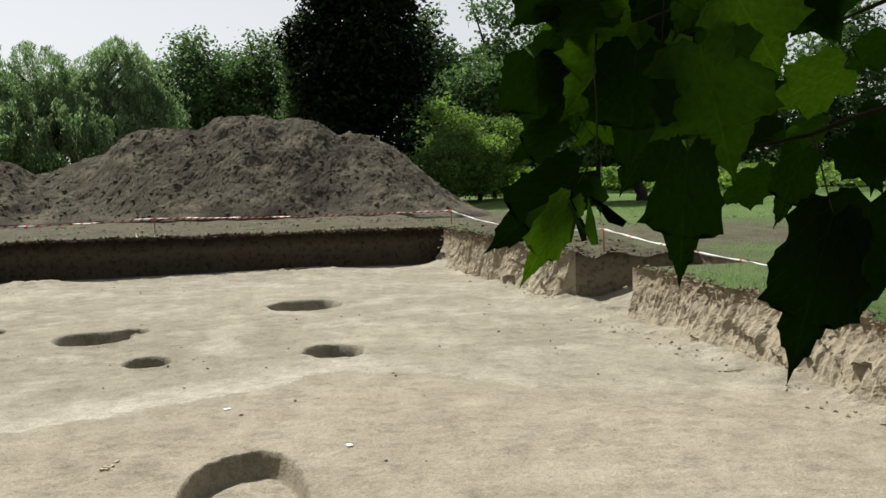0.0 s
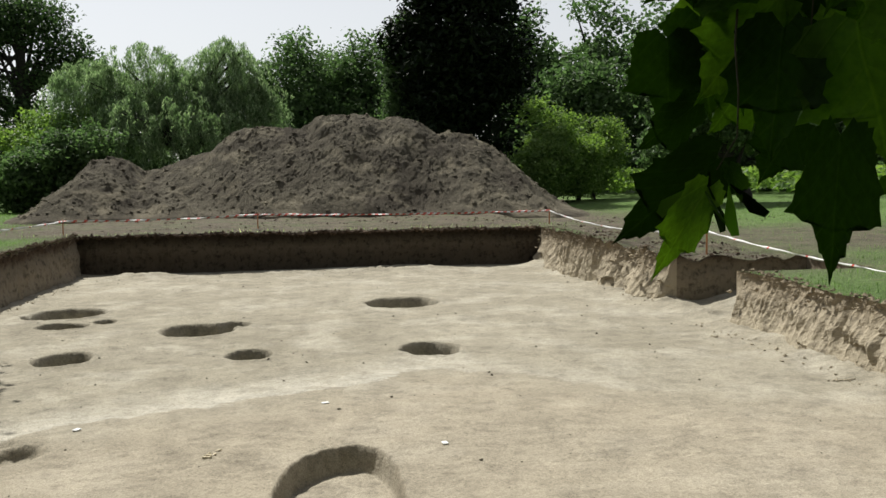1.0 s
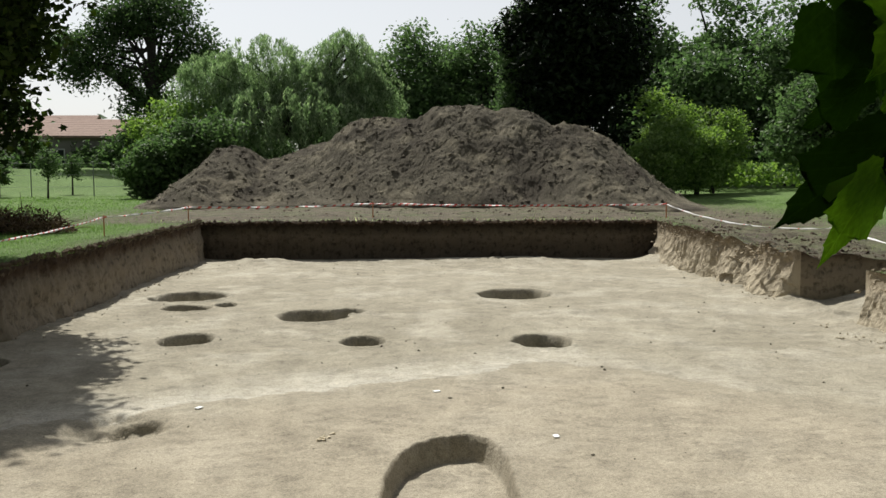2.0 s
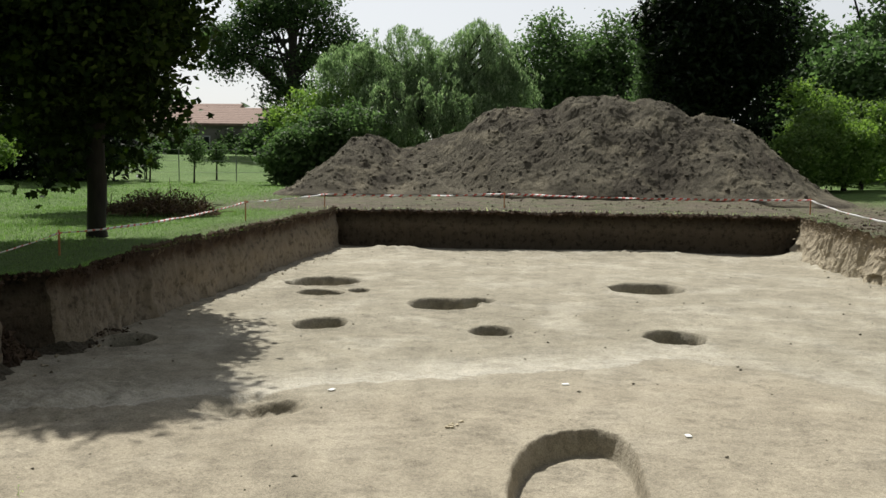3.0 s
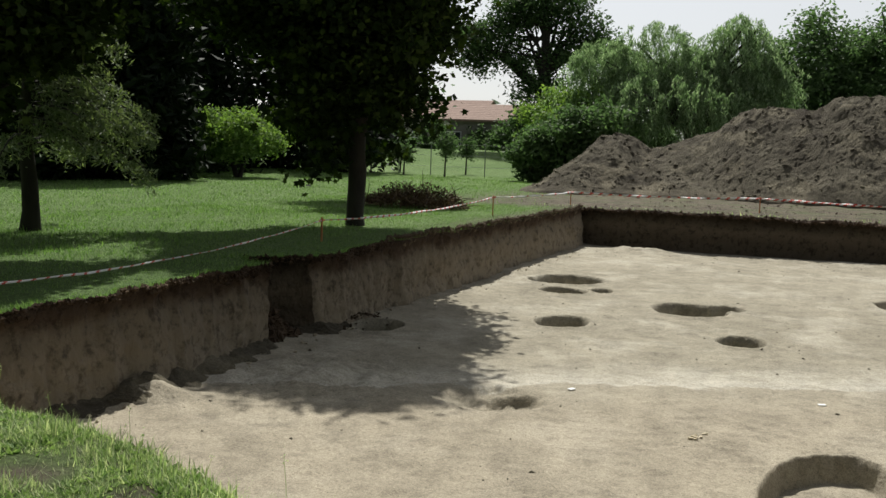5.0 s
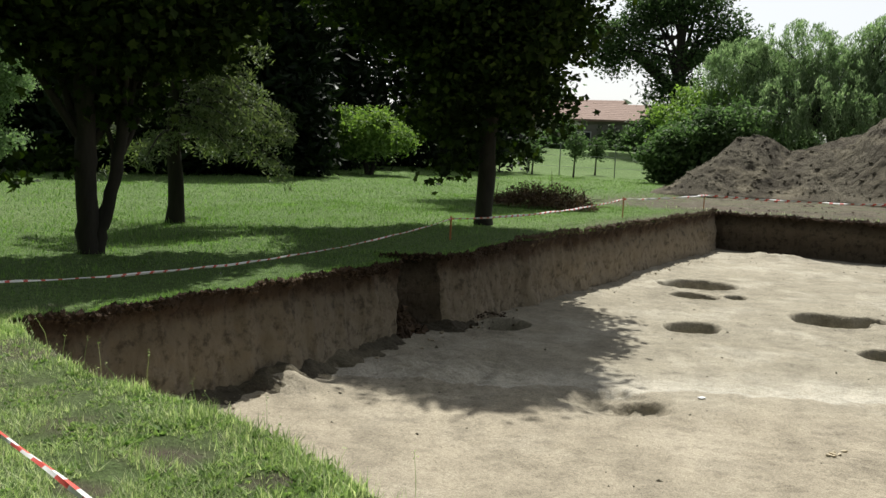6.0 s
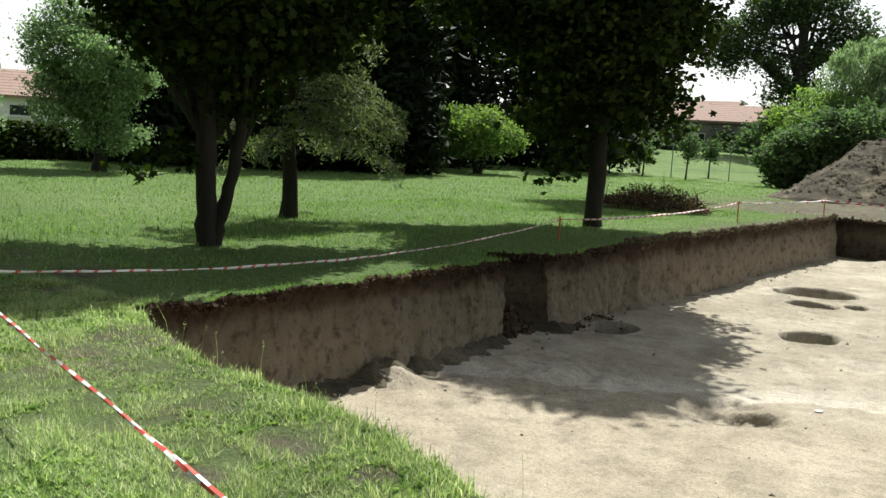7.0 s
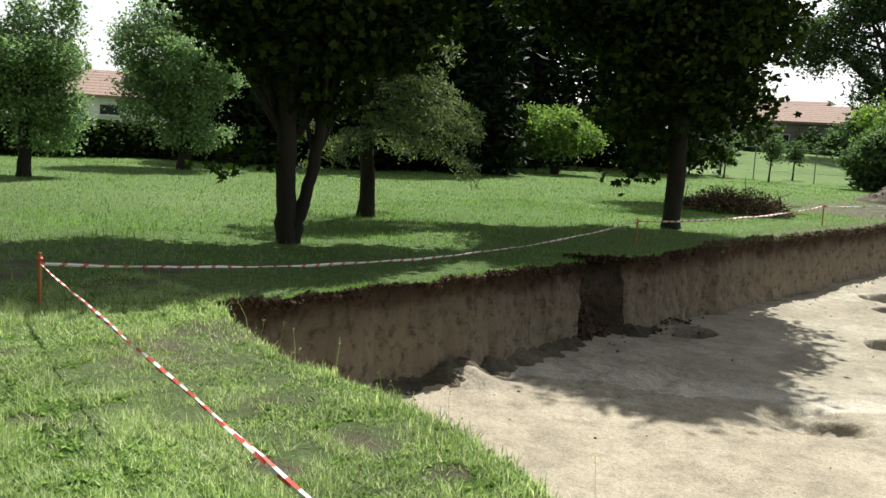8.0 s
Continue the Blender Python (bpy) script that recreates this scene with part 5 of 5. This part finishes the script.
lumps("far_edge_clods", np.stack([wx_, wy_ - 0.02 + 0.05 * rng.normal(size=n), ground_z(wx_, wy_) - 0.01 - 0.05 * rng.random(n)], 1), 0.012 + 0.07 * rng.random(n) ** 3, TURF_SOIL, "ragged topsoil along the far lip", 9, 0.8)


# slumped mounds at the wall's foot, with dark ridges standing in for undercut shade
sy = np.arange(5.0, 12.2, 0.04)
peaks = ((6.9, 0.12, 0.4), (7.45, 0.08, 0.3), (7.98, 0.22, 0.24), (8.45, 0.24, 0.26), (9.1, 0.28, 0.36), (9.7, 0.1, 0.4), (10.2, 0.14, 0.3), (11.6, 0.2, 0.32))
sh = 0.07 * smoothstep(6.3, 7.0, sy) + sum(0.55 * h * np.exp(-((sy - c) / (0.62 * w)) ** 2) for c, h, w in peaks)
u = np.linspace(0, 1, 9)
sx0 = warp(np.full(len(sy), LEFT), sy)[0]
SX = sx0[:, None] - 0.05 + (0.5 + 0.25 * sh + 0.3 * fbm(sy * 1.6, sy * 0, 3))[:, None] * u
SY = np.repeat(sy[:, None], 9, 1)
SZ = floor_z(SX, SY) - 0.03 + (sh + 0.04)[:, None] * (1 - u) ** 1.6 + 0.09 * fbm(SX * 7, SY * 7, 3, 0.65)
tagged(build("foot_shade_earth", np.stack([SX, SY, SZ], -1).reshape(-1, 3), grid_faces(len(sy), 9), SPOIL), "dark slumped earth at the cut's foot, standing in for undercut shade", "earth", kind="stuff")
n = 1500
a_ = rng.random(n)
x, y = -7.05 + 0.7 * a_ + 0.05 * rng.normal(size=n), 10.95 + rng.normal(size=n) * (0.16 + 0.12 * a_)
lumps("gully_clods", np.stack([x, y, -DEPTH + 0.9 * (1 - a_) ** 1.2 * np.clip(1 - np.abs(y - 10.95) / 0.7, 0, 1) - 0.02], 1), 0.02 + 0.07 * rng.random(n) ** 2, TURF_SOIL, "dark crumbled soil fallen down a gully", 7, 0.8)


# dark crumbs added inside the wall-foot hole, so their colour gives its shade
n = 700
b_, h_ = rng.normal(size=n) * 0.20, rng.random(n) ** 1.4
x, y = -6.22 + 0.62 * (1 - h_) ** 0.8 * np.clip(1.1 - np.abs(b_) * 1.6, 0.2, 1) + 0.04 * rng.normal(size=n), 12.52 + b_ * (1.15 - 0.5 * h_)
lumps("hole_shade_crumbs", np.stack([x, y, floor_z(x, y) + 0.01 + 0.08 * h_], 1), 0.008 + 0.018 * rng.random(n) ** 2, TURF_SOIL, "dark crumbs added to deepen the shade of a hole below the wall", 10, 0.7)


# ---- grass ----
def blades(name, x, y, height, width, mat, label, seed, lean=0.5, fine=False):
    rng = np.random.default_rng(seed)
    keep_ = rng.random(len(x)) > worn_at(x, y) * 0.95
    inpit = (x > LEFT + 0.06) & (x < RIGHT - 0.06) & (y > NEAR + 0.75) & (y < FAR)
    trench = (x >= RIGHT - 0.1) & (x < TEND + 0.05) & (y > T0 - 0.06) & (y < T1 + 0.06)
    keep_ &= ~inpit & ~trench
    x, y = x[keep_], y[keep_]
    n = len(x)
    X, Y = warp(x, y)
    # turf ends at the lip of the near cut
    lip = warp(x, np.full(n, NEAR))[1]
    ok = ~((y > NEAR) & (y < NEAR + 1.5) & (x > LEFT) & (x < RIGHT) & (Y > lip)) & ~((x > LEFT) & (x < RIGHT) & (y > NEAR) & (y < FAR))
    X, Y, n = X[ok], Y[ok], int(ok.sum())
    z = ground_z(X, Y)
    h = height * (0.45 + 0.9 * rng.random(n) ** 2.5) * (0.6 + 1.0 * np.clip(fbm(X * 4, Y * 4, 3) + 0.3, 0, 1)) * (0.6 + 0.9 * np.clip(fbm(X * 0.9, Y * 0.9, 3) + 0.45, 0, 1))
    a = rng.random(n) * 6.283
    d = np.stack([np.cos(a), np.sin(a)], 1)
    t_ = np.stack([-np.sin(a), np.cos(a)], 1) * (width * (0.6 + 0.8 * rng.random(n)) / 2)[:, None]
    l_ = (lean * h * rng.random(n))[:, None]
    p0 = np.stack([X, Y, z - 0.01], 1)
    mid = p0 + np.concatenate([d * l_ * 0.35, (h * 0.6)[:, None]], 1)
    tip = p0 + np.concatenate([d * l_, h[:, None]], 1)
    w3 = np.concatenate([t_, np.zeros((n, 1))], 1)
    if fine:
        V = np.stack([p0 - w3 * 0.7, mid + w3, tip, mid - w3], 1).reshape(-1, 3)
        F = np.arange(4 * n).reshape(-1, 4)
    else:
        V = np.stack([p0 - w3, p0 + w3, tip], 1).reshape(-1, 3)
        F = np.arange(3 * n).reshape(-1, 3)
    return tagged(build(name, V, F, mat), label, "grass", kind="stuff")


rng = np.random.default_rng(61)


def scatter(n, x0, x1, y0, y1):
    return rng.uniform(x0, x1, n), rng.uniform(y0, y1, n)


def patchy(x, y, scale, level, off=0.0):
    keep_ = fbm(x * scale + off, y * scale - off, 4, 0.6) > level
    return x[keep_], y[keep_]


x, y = patchy(*scatter(330000, -7.9, -1.5, 1.9, 5.2), 5.0, -0.07)
blades("near_grass", x, y, 0.055, 0.0050, BLADE, "short sunlit grass at the near edge of the pit", 1, 1.7)
x, y = patchy(*scatter(110000, -7.9, -1.5, 1.9, 5.2), 6.0, 0.07, 7)
blades("near_tufts", x, y, 0.085, 0.0046, BLADE, "taller grass tufts between the trodden turf", 11, 0.7)
x, y = scatter(9000, 1.5, 6.5, 2.5, 4.2)
blades("near_grass", x, y, 0.08, 0.006, BLADE, "grass tufts on the near edge", 2, 0.8)
# low weeds: rosettes of rounded leaves
x, y = patchy(*scatter(12000, -7.9, -1.5, 1.9, 5.0), 2.6, -0.03, 20)
x, y = np.repeat(x, 9) + rng.normal(size=9 * len(x)) * 0.022, np.repeat(y, 9) + rng.normal(size=9 * len(y)) * 0.022
blades("near_weeds", x, y, 0.034, 0.024, WEED, "broad-leaved weeds among the grass", 3, 1.6, True)
x = np.concatenate([rng.uniform(-6.4, -1.2, 6000)])
y = NEAR - np.abs(rng.normal(size=6000)) * 0.11
x, y = patchy(x, y, 2.4, -0.06, 3)
blades("edge_grass", x, y, 0.085, 0.0048, BLADE, "taller grass hanging over the near edge", 4, 0.9, True)
x, y = scatter(100000, -14.0, LEFT, 3.0, 26.0)
blades("lawn_grass", x, y, 0.055, 0.009, MEADOW, "green lawn grass under the park trees", 5, 1.1)
y = rng.uniform(4.5, 26, 15000)
blades("edge_grass", LEFT - np.abs(rng.normal(size=15000)) * 0.05, y, 0.065, 0.008, MEADOW, "grass fringe along the turf edge", 6, 1.2)
x, y = scatter(125000, -34, -8, 2, 48)
blades("meadow_grass", x, y, 0.08, 0.02, MEADOW, "sunlit meadow grass", 7, 0.9)
x, y = scatter(62000, RIGHT, 24, 6, 46)
blades("field_edge_grass", x, y, 0.08, 0.013, MEADOW, "patchy grass beside the trench", 8, 0.9)
x, y = scatter(9000, -8, 10, 26.45, 27.3)
blades("edge_grass", x, y, 0.09, 0.02, BLADE, "thin grass along the far edge", 9, 0.9)

# thin flowering stalks that stand above the turf at the near edge
rng = np.random.default_rng(62)
stems, heads = [], []
for k in range(24):
    x0, y0 = rng.uniform(-5.6, -1.7), NEAR - 0.02 - 0.5 * rng.random() ** 2
    px, py = warp(np.array(x0), np.array(y0))
    g0, hh = float(ground_z(px, py)), rng.uniform(0.10, 0.26)
    dx, dy = rng.normal() * 0.05, rng.normal() * 0.05
    stems.append(tube([(px, py, g0 - 0.01), (px + dx * 0.3, py + dy * 0.3, g0 + hh * 0.55), (px + dx, py + dy, g0 + hh)], [0.0018, 0.0014, 0.0009], 4))
    heads.append(np.array([px + dx, py + dy, g0 + hh]) + rng.normal(size=(7, 3)) * np.array([0.006, 0.006, 0.016]))
V, F = merge(stems + [leaves(np.concatenate(heads), 0.011, rng, 0.0, 0.6)])
tagged(build("grass_stalks", V, F, BLADE), "thin seeding grass stalks at the pit's edge", "grass", kind="stuff")

# ---- maple branch close to the eye ----
near_tree = thing("maple_tree", (3.3, 1.7, float(ground_z(np.array(3.3), np.array(1.7)))), "maple whose leafy seed-bearing branch hangs before the view", "tree")
FOOT = Vector(near_tree.matrix_basis.translation)


def local(pts):
    return [tuple(Vector(p) - FOOT) for p in pts]


V, F = tube(local([(3.3, 1.7, -0.1), (3.28, 1.7, 1.2), (3.1, 1.75, 2.6), (2.9, 1.9, 4.5)]), [0.17, 0.14, 0.12, 0.06], 12)
build("trunk", V, F, BARK, near_tree, smooth=True)
V, F = merge([tube(local([(3.2, 1.72, 1.9), (2.4, 1.5, 2.35), (1.6, 1.25, 2.2), (1.25, 1.16, 1.95), (1.0, 1.12, 1.66)]), [0.05, 0.04, 0.022, 0.012, 0.006], 8),
              tube(local([(1.6, 1.25, 2.2), (1.2, 1.3, 2.1), (0.95, 1.26, 1.87), (0.85, 1.245, 1.761)]), [0.015, 0.010, 0.006, 0.004], 6),
              tube(local([(1.25, 1.16, 1.95), (1.08, 1.15, 1.78), (0.975, 1.169, 1.72)]), [0.008, 0.005, 0.003], 6)])
build("limb", V, F, TWIG, near_tree, smooth=True)
for pts, r in [([(1.0, 1.12, 1.66), (0.952, 1.137, 1.609), (0.918, 1.151, 1.598), (0.885, 1.162, 1.584), (0.84, 1.191, 1.574)], 0.004),
               ([(0.85, 1.245, 1.761), (0.806, 1.252, 1.732), (0.747, 1.262, 1.709), (0.699, 1.273, 1.701)], 0.0035),
               ([(0.75, 1.213, 1.725), (0.751, 1.221, 1.67)], 0.0012), ([(0.701, 1.272, 1.705), (0.682, 1.235, 1.66), (0.677, 1.215, 1.614), (0.673, 1.208, 1.572), (0.652, 1.205, 1.541)], 0.0014),
               ([(0.885, 1.162, 1.584), (0.875, 1.133, 1.558), (0.844, 1.068, 1.51)], 0.0014), ([(0.975, 1.169, 1.72), (0.922, 1.187, 1.697)], 0.0025)]:
    V, F = tube(local(pts), [r * (1 - 0.5 * k / (len(pts) - 1)) for k in range(len(pts))], 6)
    build("twig", V, F, TWIG, near_tree, smooth=True)

HALF = [(0, 1), (0.06, 0.89), (0.17, 0.81), (0.22, 0.70), (0.28, 0.60), (0.40, 0.62), (0.57, 0.58), (0.51, 0.47), (0.57, 0.37), (0.47, 0.27), (0.44, 0.17), (0.50, 0.05), (0.41, -0.04), (0.29, -0.09), (0.14, -0.12)]


def maple_leaf(seed):
    """Five-lobed leaf blade, folded a little along its veins, tip at +y."""
    rng = np.random.default_rng(seed)
    bend, fold, sag = rng.uniform(-0.25, -0.05), rng.uniform(0.08, 0.25), rng.uniform(-0.2, 0.2)

    def lift(x, y):
        return bend * (y - 0.2) ** 2 + fold * abs(x) * 0.7 + sag * x * y + 0.03 * math.sin(9 * y + 5 * x)

    V, F = [], []
    for s in (1, -1):
        o = len(V)
        rim = [(s * x * (1 + 0.07 * rng.normal()), y + 0.012 * rng.normal()) for x, y in HALF]
        rim[0] = (0, 1)
        toothed = []
        for p, q in zip(rim[:-1], rim[1:]):
            w = 0.955 + 0.02 * rng.normal()
            toothed += [p, ((p[0] * 0.35 + q[0] * 0.65) * w, 0.3 + ((p[1] * 0.35 + q[1] * 0.65) - 0.3) * w)]
        rim = toothed + [rim[-1]]
        for x, y in rim:
            V.append((x, y, lift(x, y)))
        n = len(rim)
        spine = [1.0 - k / (n - 1) for k in range(n)]
        spine = [0.5 * c + 0.5 * max(0.0, q[1]) for c, q in zip(spine, rim)]
        for (x, y), c in zip(rim, spine):
            V.append((x * 0.5, (y + c) / 2, lift(x * 0.5, (y + c) / 2) - 0.02))
        V += [(0, c, lift(0, c)) for c in spine]
        for k in range(n - 1):
            a, b = o + k, o + n + k
            F.append([a, a + 1, b + 1, b][::s])
            F.append([b, b + 1, b + 1 + n, b + n][::s])
    me = bpy.data.meshes.new("leaf")
    me.from_pydata(V, [], F)
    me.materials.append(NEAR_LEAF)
    for p in me.polygons:
        p.use_smooth = True
    return me


LEAF_MESHES = [maple_leaf(k) for k in range(6)]
EYE = Vector((0.3, 0.33, 1.55))
rng = np.random.default_rng(71)


def hang(ax, ay, az, tx, ty, tz, w, swing=0.45):
    """A leaf from its stalk's end to its tip, w wide, turned roughly to the path."""
    a, t_ = Vector((ax, ay, az)), Vector((tx, ty, tz))
    yv = (t_ - a)
    length = yv.length
    yv.normalize()
    nv = (EYE - a).normalized() + Vector(rng.normal(size=3)) * swing
    xv = yv.cross(nv).normalized()
    zv = xv.cross(yv)
    m = Matrix((xv, yv, zv)).transposed().to_4x4()
    ob = new("leaf", LEAF_MESHES[int(rng.integers(6))])
    ob.parent = near_tree
    ob.matrix_basis = Matrix.Translation(a - FOOT) @ m @ Matrix.Diagonal((w / 1.15, length, length, 1))
    return ob


SHADED = [
    (0.839, 1.059, 1.508, 0.785, 1.049, 1.361, 0.088), (0.882, 1.066, 1.519, 0.856, 1.048, 1.413, 0.106),
    (0.744, 1.153, 1.570, 0.725, 1.133, 1.438, 0.076), (0.776, 1.185, 1.675, 0.794, 1.160, 1.540, 0.141),
    (0.729, 1.231, 1.676, 0.712, 1.223, 1.548, 0.104), (0.803, 1.163, 1.721, 0.832, 1.133, 1.640, 0.107),
    (0.889, 1.118, 1.645, 0.818, 1.145, 1.608, 0.063), (0.660, 1.224, 1.552, 0.561, 1.232, 1.471, 0.083),
    (0.845, 1.117, 1.567, 0.813, 1.113, 1.494, 0.049)]
OUTER = [
    (0.637, 1.189, 1.525, 0.581, 1.182, 1.443, 0.043), (0.734, 1.257, 1.708, 0.659, 1.275, 1.606, 0.102),
    (0.880, 1.225, 1.542, 0.819, 1.235, 1.514, 0.045), (0.983, 1.177, 1.609, 0.959, 1.168, 1.519, 0.075),
    (0.715, 1.261, 1.730, 0.616, 1.278, 1.717, 0.066), (0.933, 1.214, 1.595, 0.872, 1.228, 1.581, 0.045),
    (0.979, 1.173, 1.682, 0.937, 1.181, 1.645, 0.045), (0.670, 1.304, 1.608, 0.606, 1.304, 1.560, 0.049),
    (0.895, 1.236, 1.646, 0.848, 1.241, 1.605, 0.053)]
INNER = [
    (0.801, 1.274, 1.746, 0.769, 1.276, 1.682, 0.091), (0.894, 1.262, 1.610, 0.859, 1.259, 1.565, 0.071),
    (0.743, 1.316, 1.641, 0.688, 1.318, 1.575, 0.064), (0.781, 1.302, 1.588, 0.735, 1.299, 1.527, 0.069),
    (0.667, 1.210, 1.545, 0.669, 1.187, 1.509, 0.024), (0.925, 1.159, 1.580, 0.939, 1.122, 1.525, 0.061),
    (0.886, 1.181, 1.730, 0.910, 1.148, 1.675, 0.088), (0.837, 1.259, 1.724, 0.808, 1.257, 1.675, 0.080)]
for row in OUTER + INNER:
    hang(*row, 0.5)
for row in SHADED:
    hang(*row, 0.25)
# more leaves of the same branch, behind and above
for k in range(7):
    x, y, z = rng.uniform(0.76, 0.93), rng.uniform(1.15, 1.4), rng.uniform(1.70, 1.85)
    d = Vector((rng.normal() * 0.5 - 0.3, rng.normal() * 0.4, -0.8 - 0.4 * rng.random())).normalized() * rng.uniform(0.08, 0.13)
    hang(x, y, z, x + d.x, y + d.y, z + d.z, d.length * rng.uniform(0.7, 1.0), 0.7)

for k in range(9):
    x, y, z = rng.uniform(0.62, 0.79), rng.uniform(1.25, 1.37), rng.uniform(1.68, 1.83)
    d = Vector((rng.normal() * 0.3, rng.normal() * 0.2, -1)).normalized() * rng.uniform(0.09, 0.14)
    hang(x, y, z, x + d.x, y + d.y, z + d.z, d.length * rng.uniform(0.8, 1.05), 0.35)

# winged seeds in a hanging bunch
for k in range(9):
    a = Vector((0.645, 1.197, 1.535)) + Vector(rng.normal(size=3)) * 0.010
    d = Vector((rng.normal() * 0.5, rng.normal() * 0.5, -1)).normalized()
    side_ = d.cross(Vector((rng.normal(), rng.normal(), 0.2))).normalized()
    o = a - FOOT
    q = [o, o + d * 0.012 + side_ * 0.004, o + d * 0.03 + side_ * 0.011, o + d * 0.045 + side_ * 0.006, o + d * 0.046 - side_ * 0.001, o + d * 0.02 - side_ * 0.002]
    bm = bmesh.new()
    up = d.cross(side_) * 0.0008
    hi = [bm.verts.new(v + up) for v in q]
    lo = [bm.verts.new(v - up) for v in q]
    bm.faces.new(hi)
    bm.faces.new(lo[::-1])
    for i in range(6):
        bm.faces.new((hi[i], lo[i], lo[(i + 1) % 6], hi[(i + 1) % 6]))
    part("seed_wing", bm, NEAR_LEAF, near_tree, "pale green winged seed")
# the two small blobs are unseen leaf masses added sunward to shade the branch
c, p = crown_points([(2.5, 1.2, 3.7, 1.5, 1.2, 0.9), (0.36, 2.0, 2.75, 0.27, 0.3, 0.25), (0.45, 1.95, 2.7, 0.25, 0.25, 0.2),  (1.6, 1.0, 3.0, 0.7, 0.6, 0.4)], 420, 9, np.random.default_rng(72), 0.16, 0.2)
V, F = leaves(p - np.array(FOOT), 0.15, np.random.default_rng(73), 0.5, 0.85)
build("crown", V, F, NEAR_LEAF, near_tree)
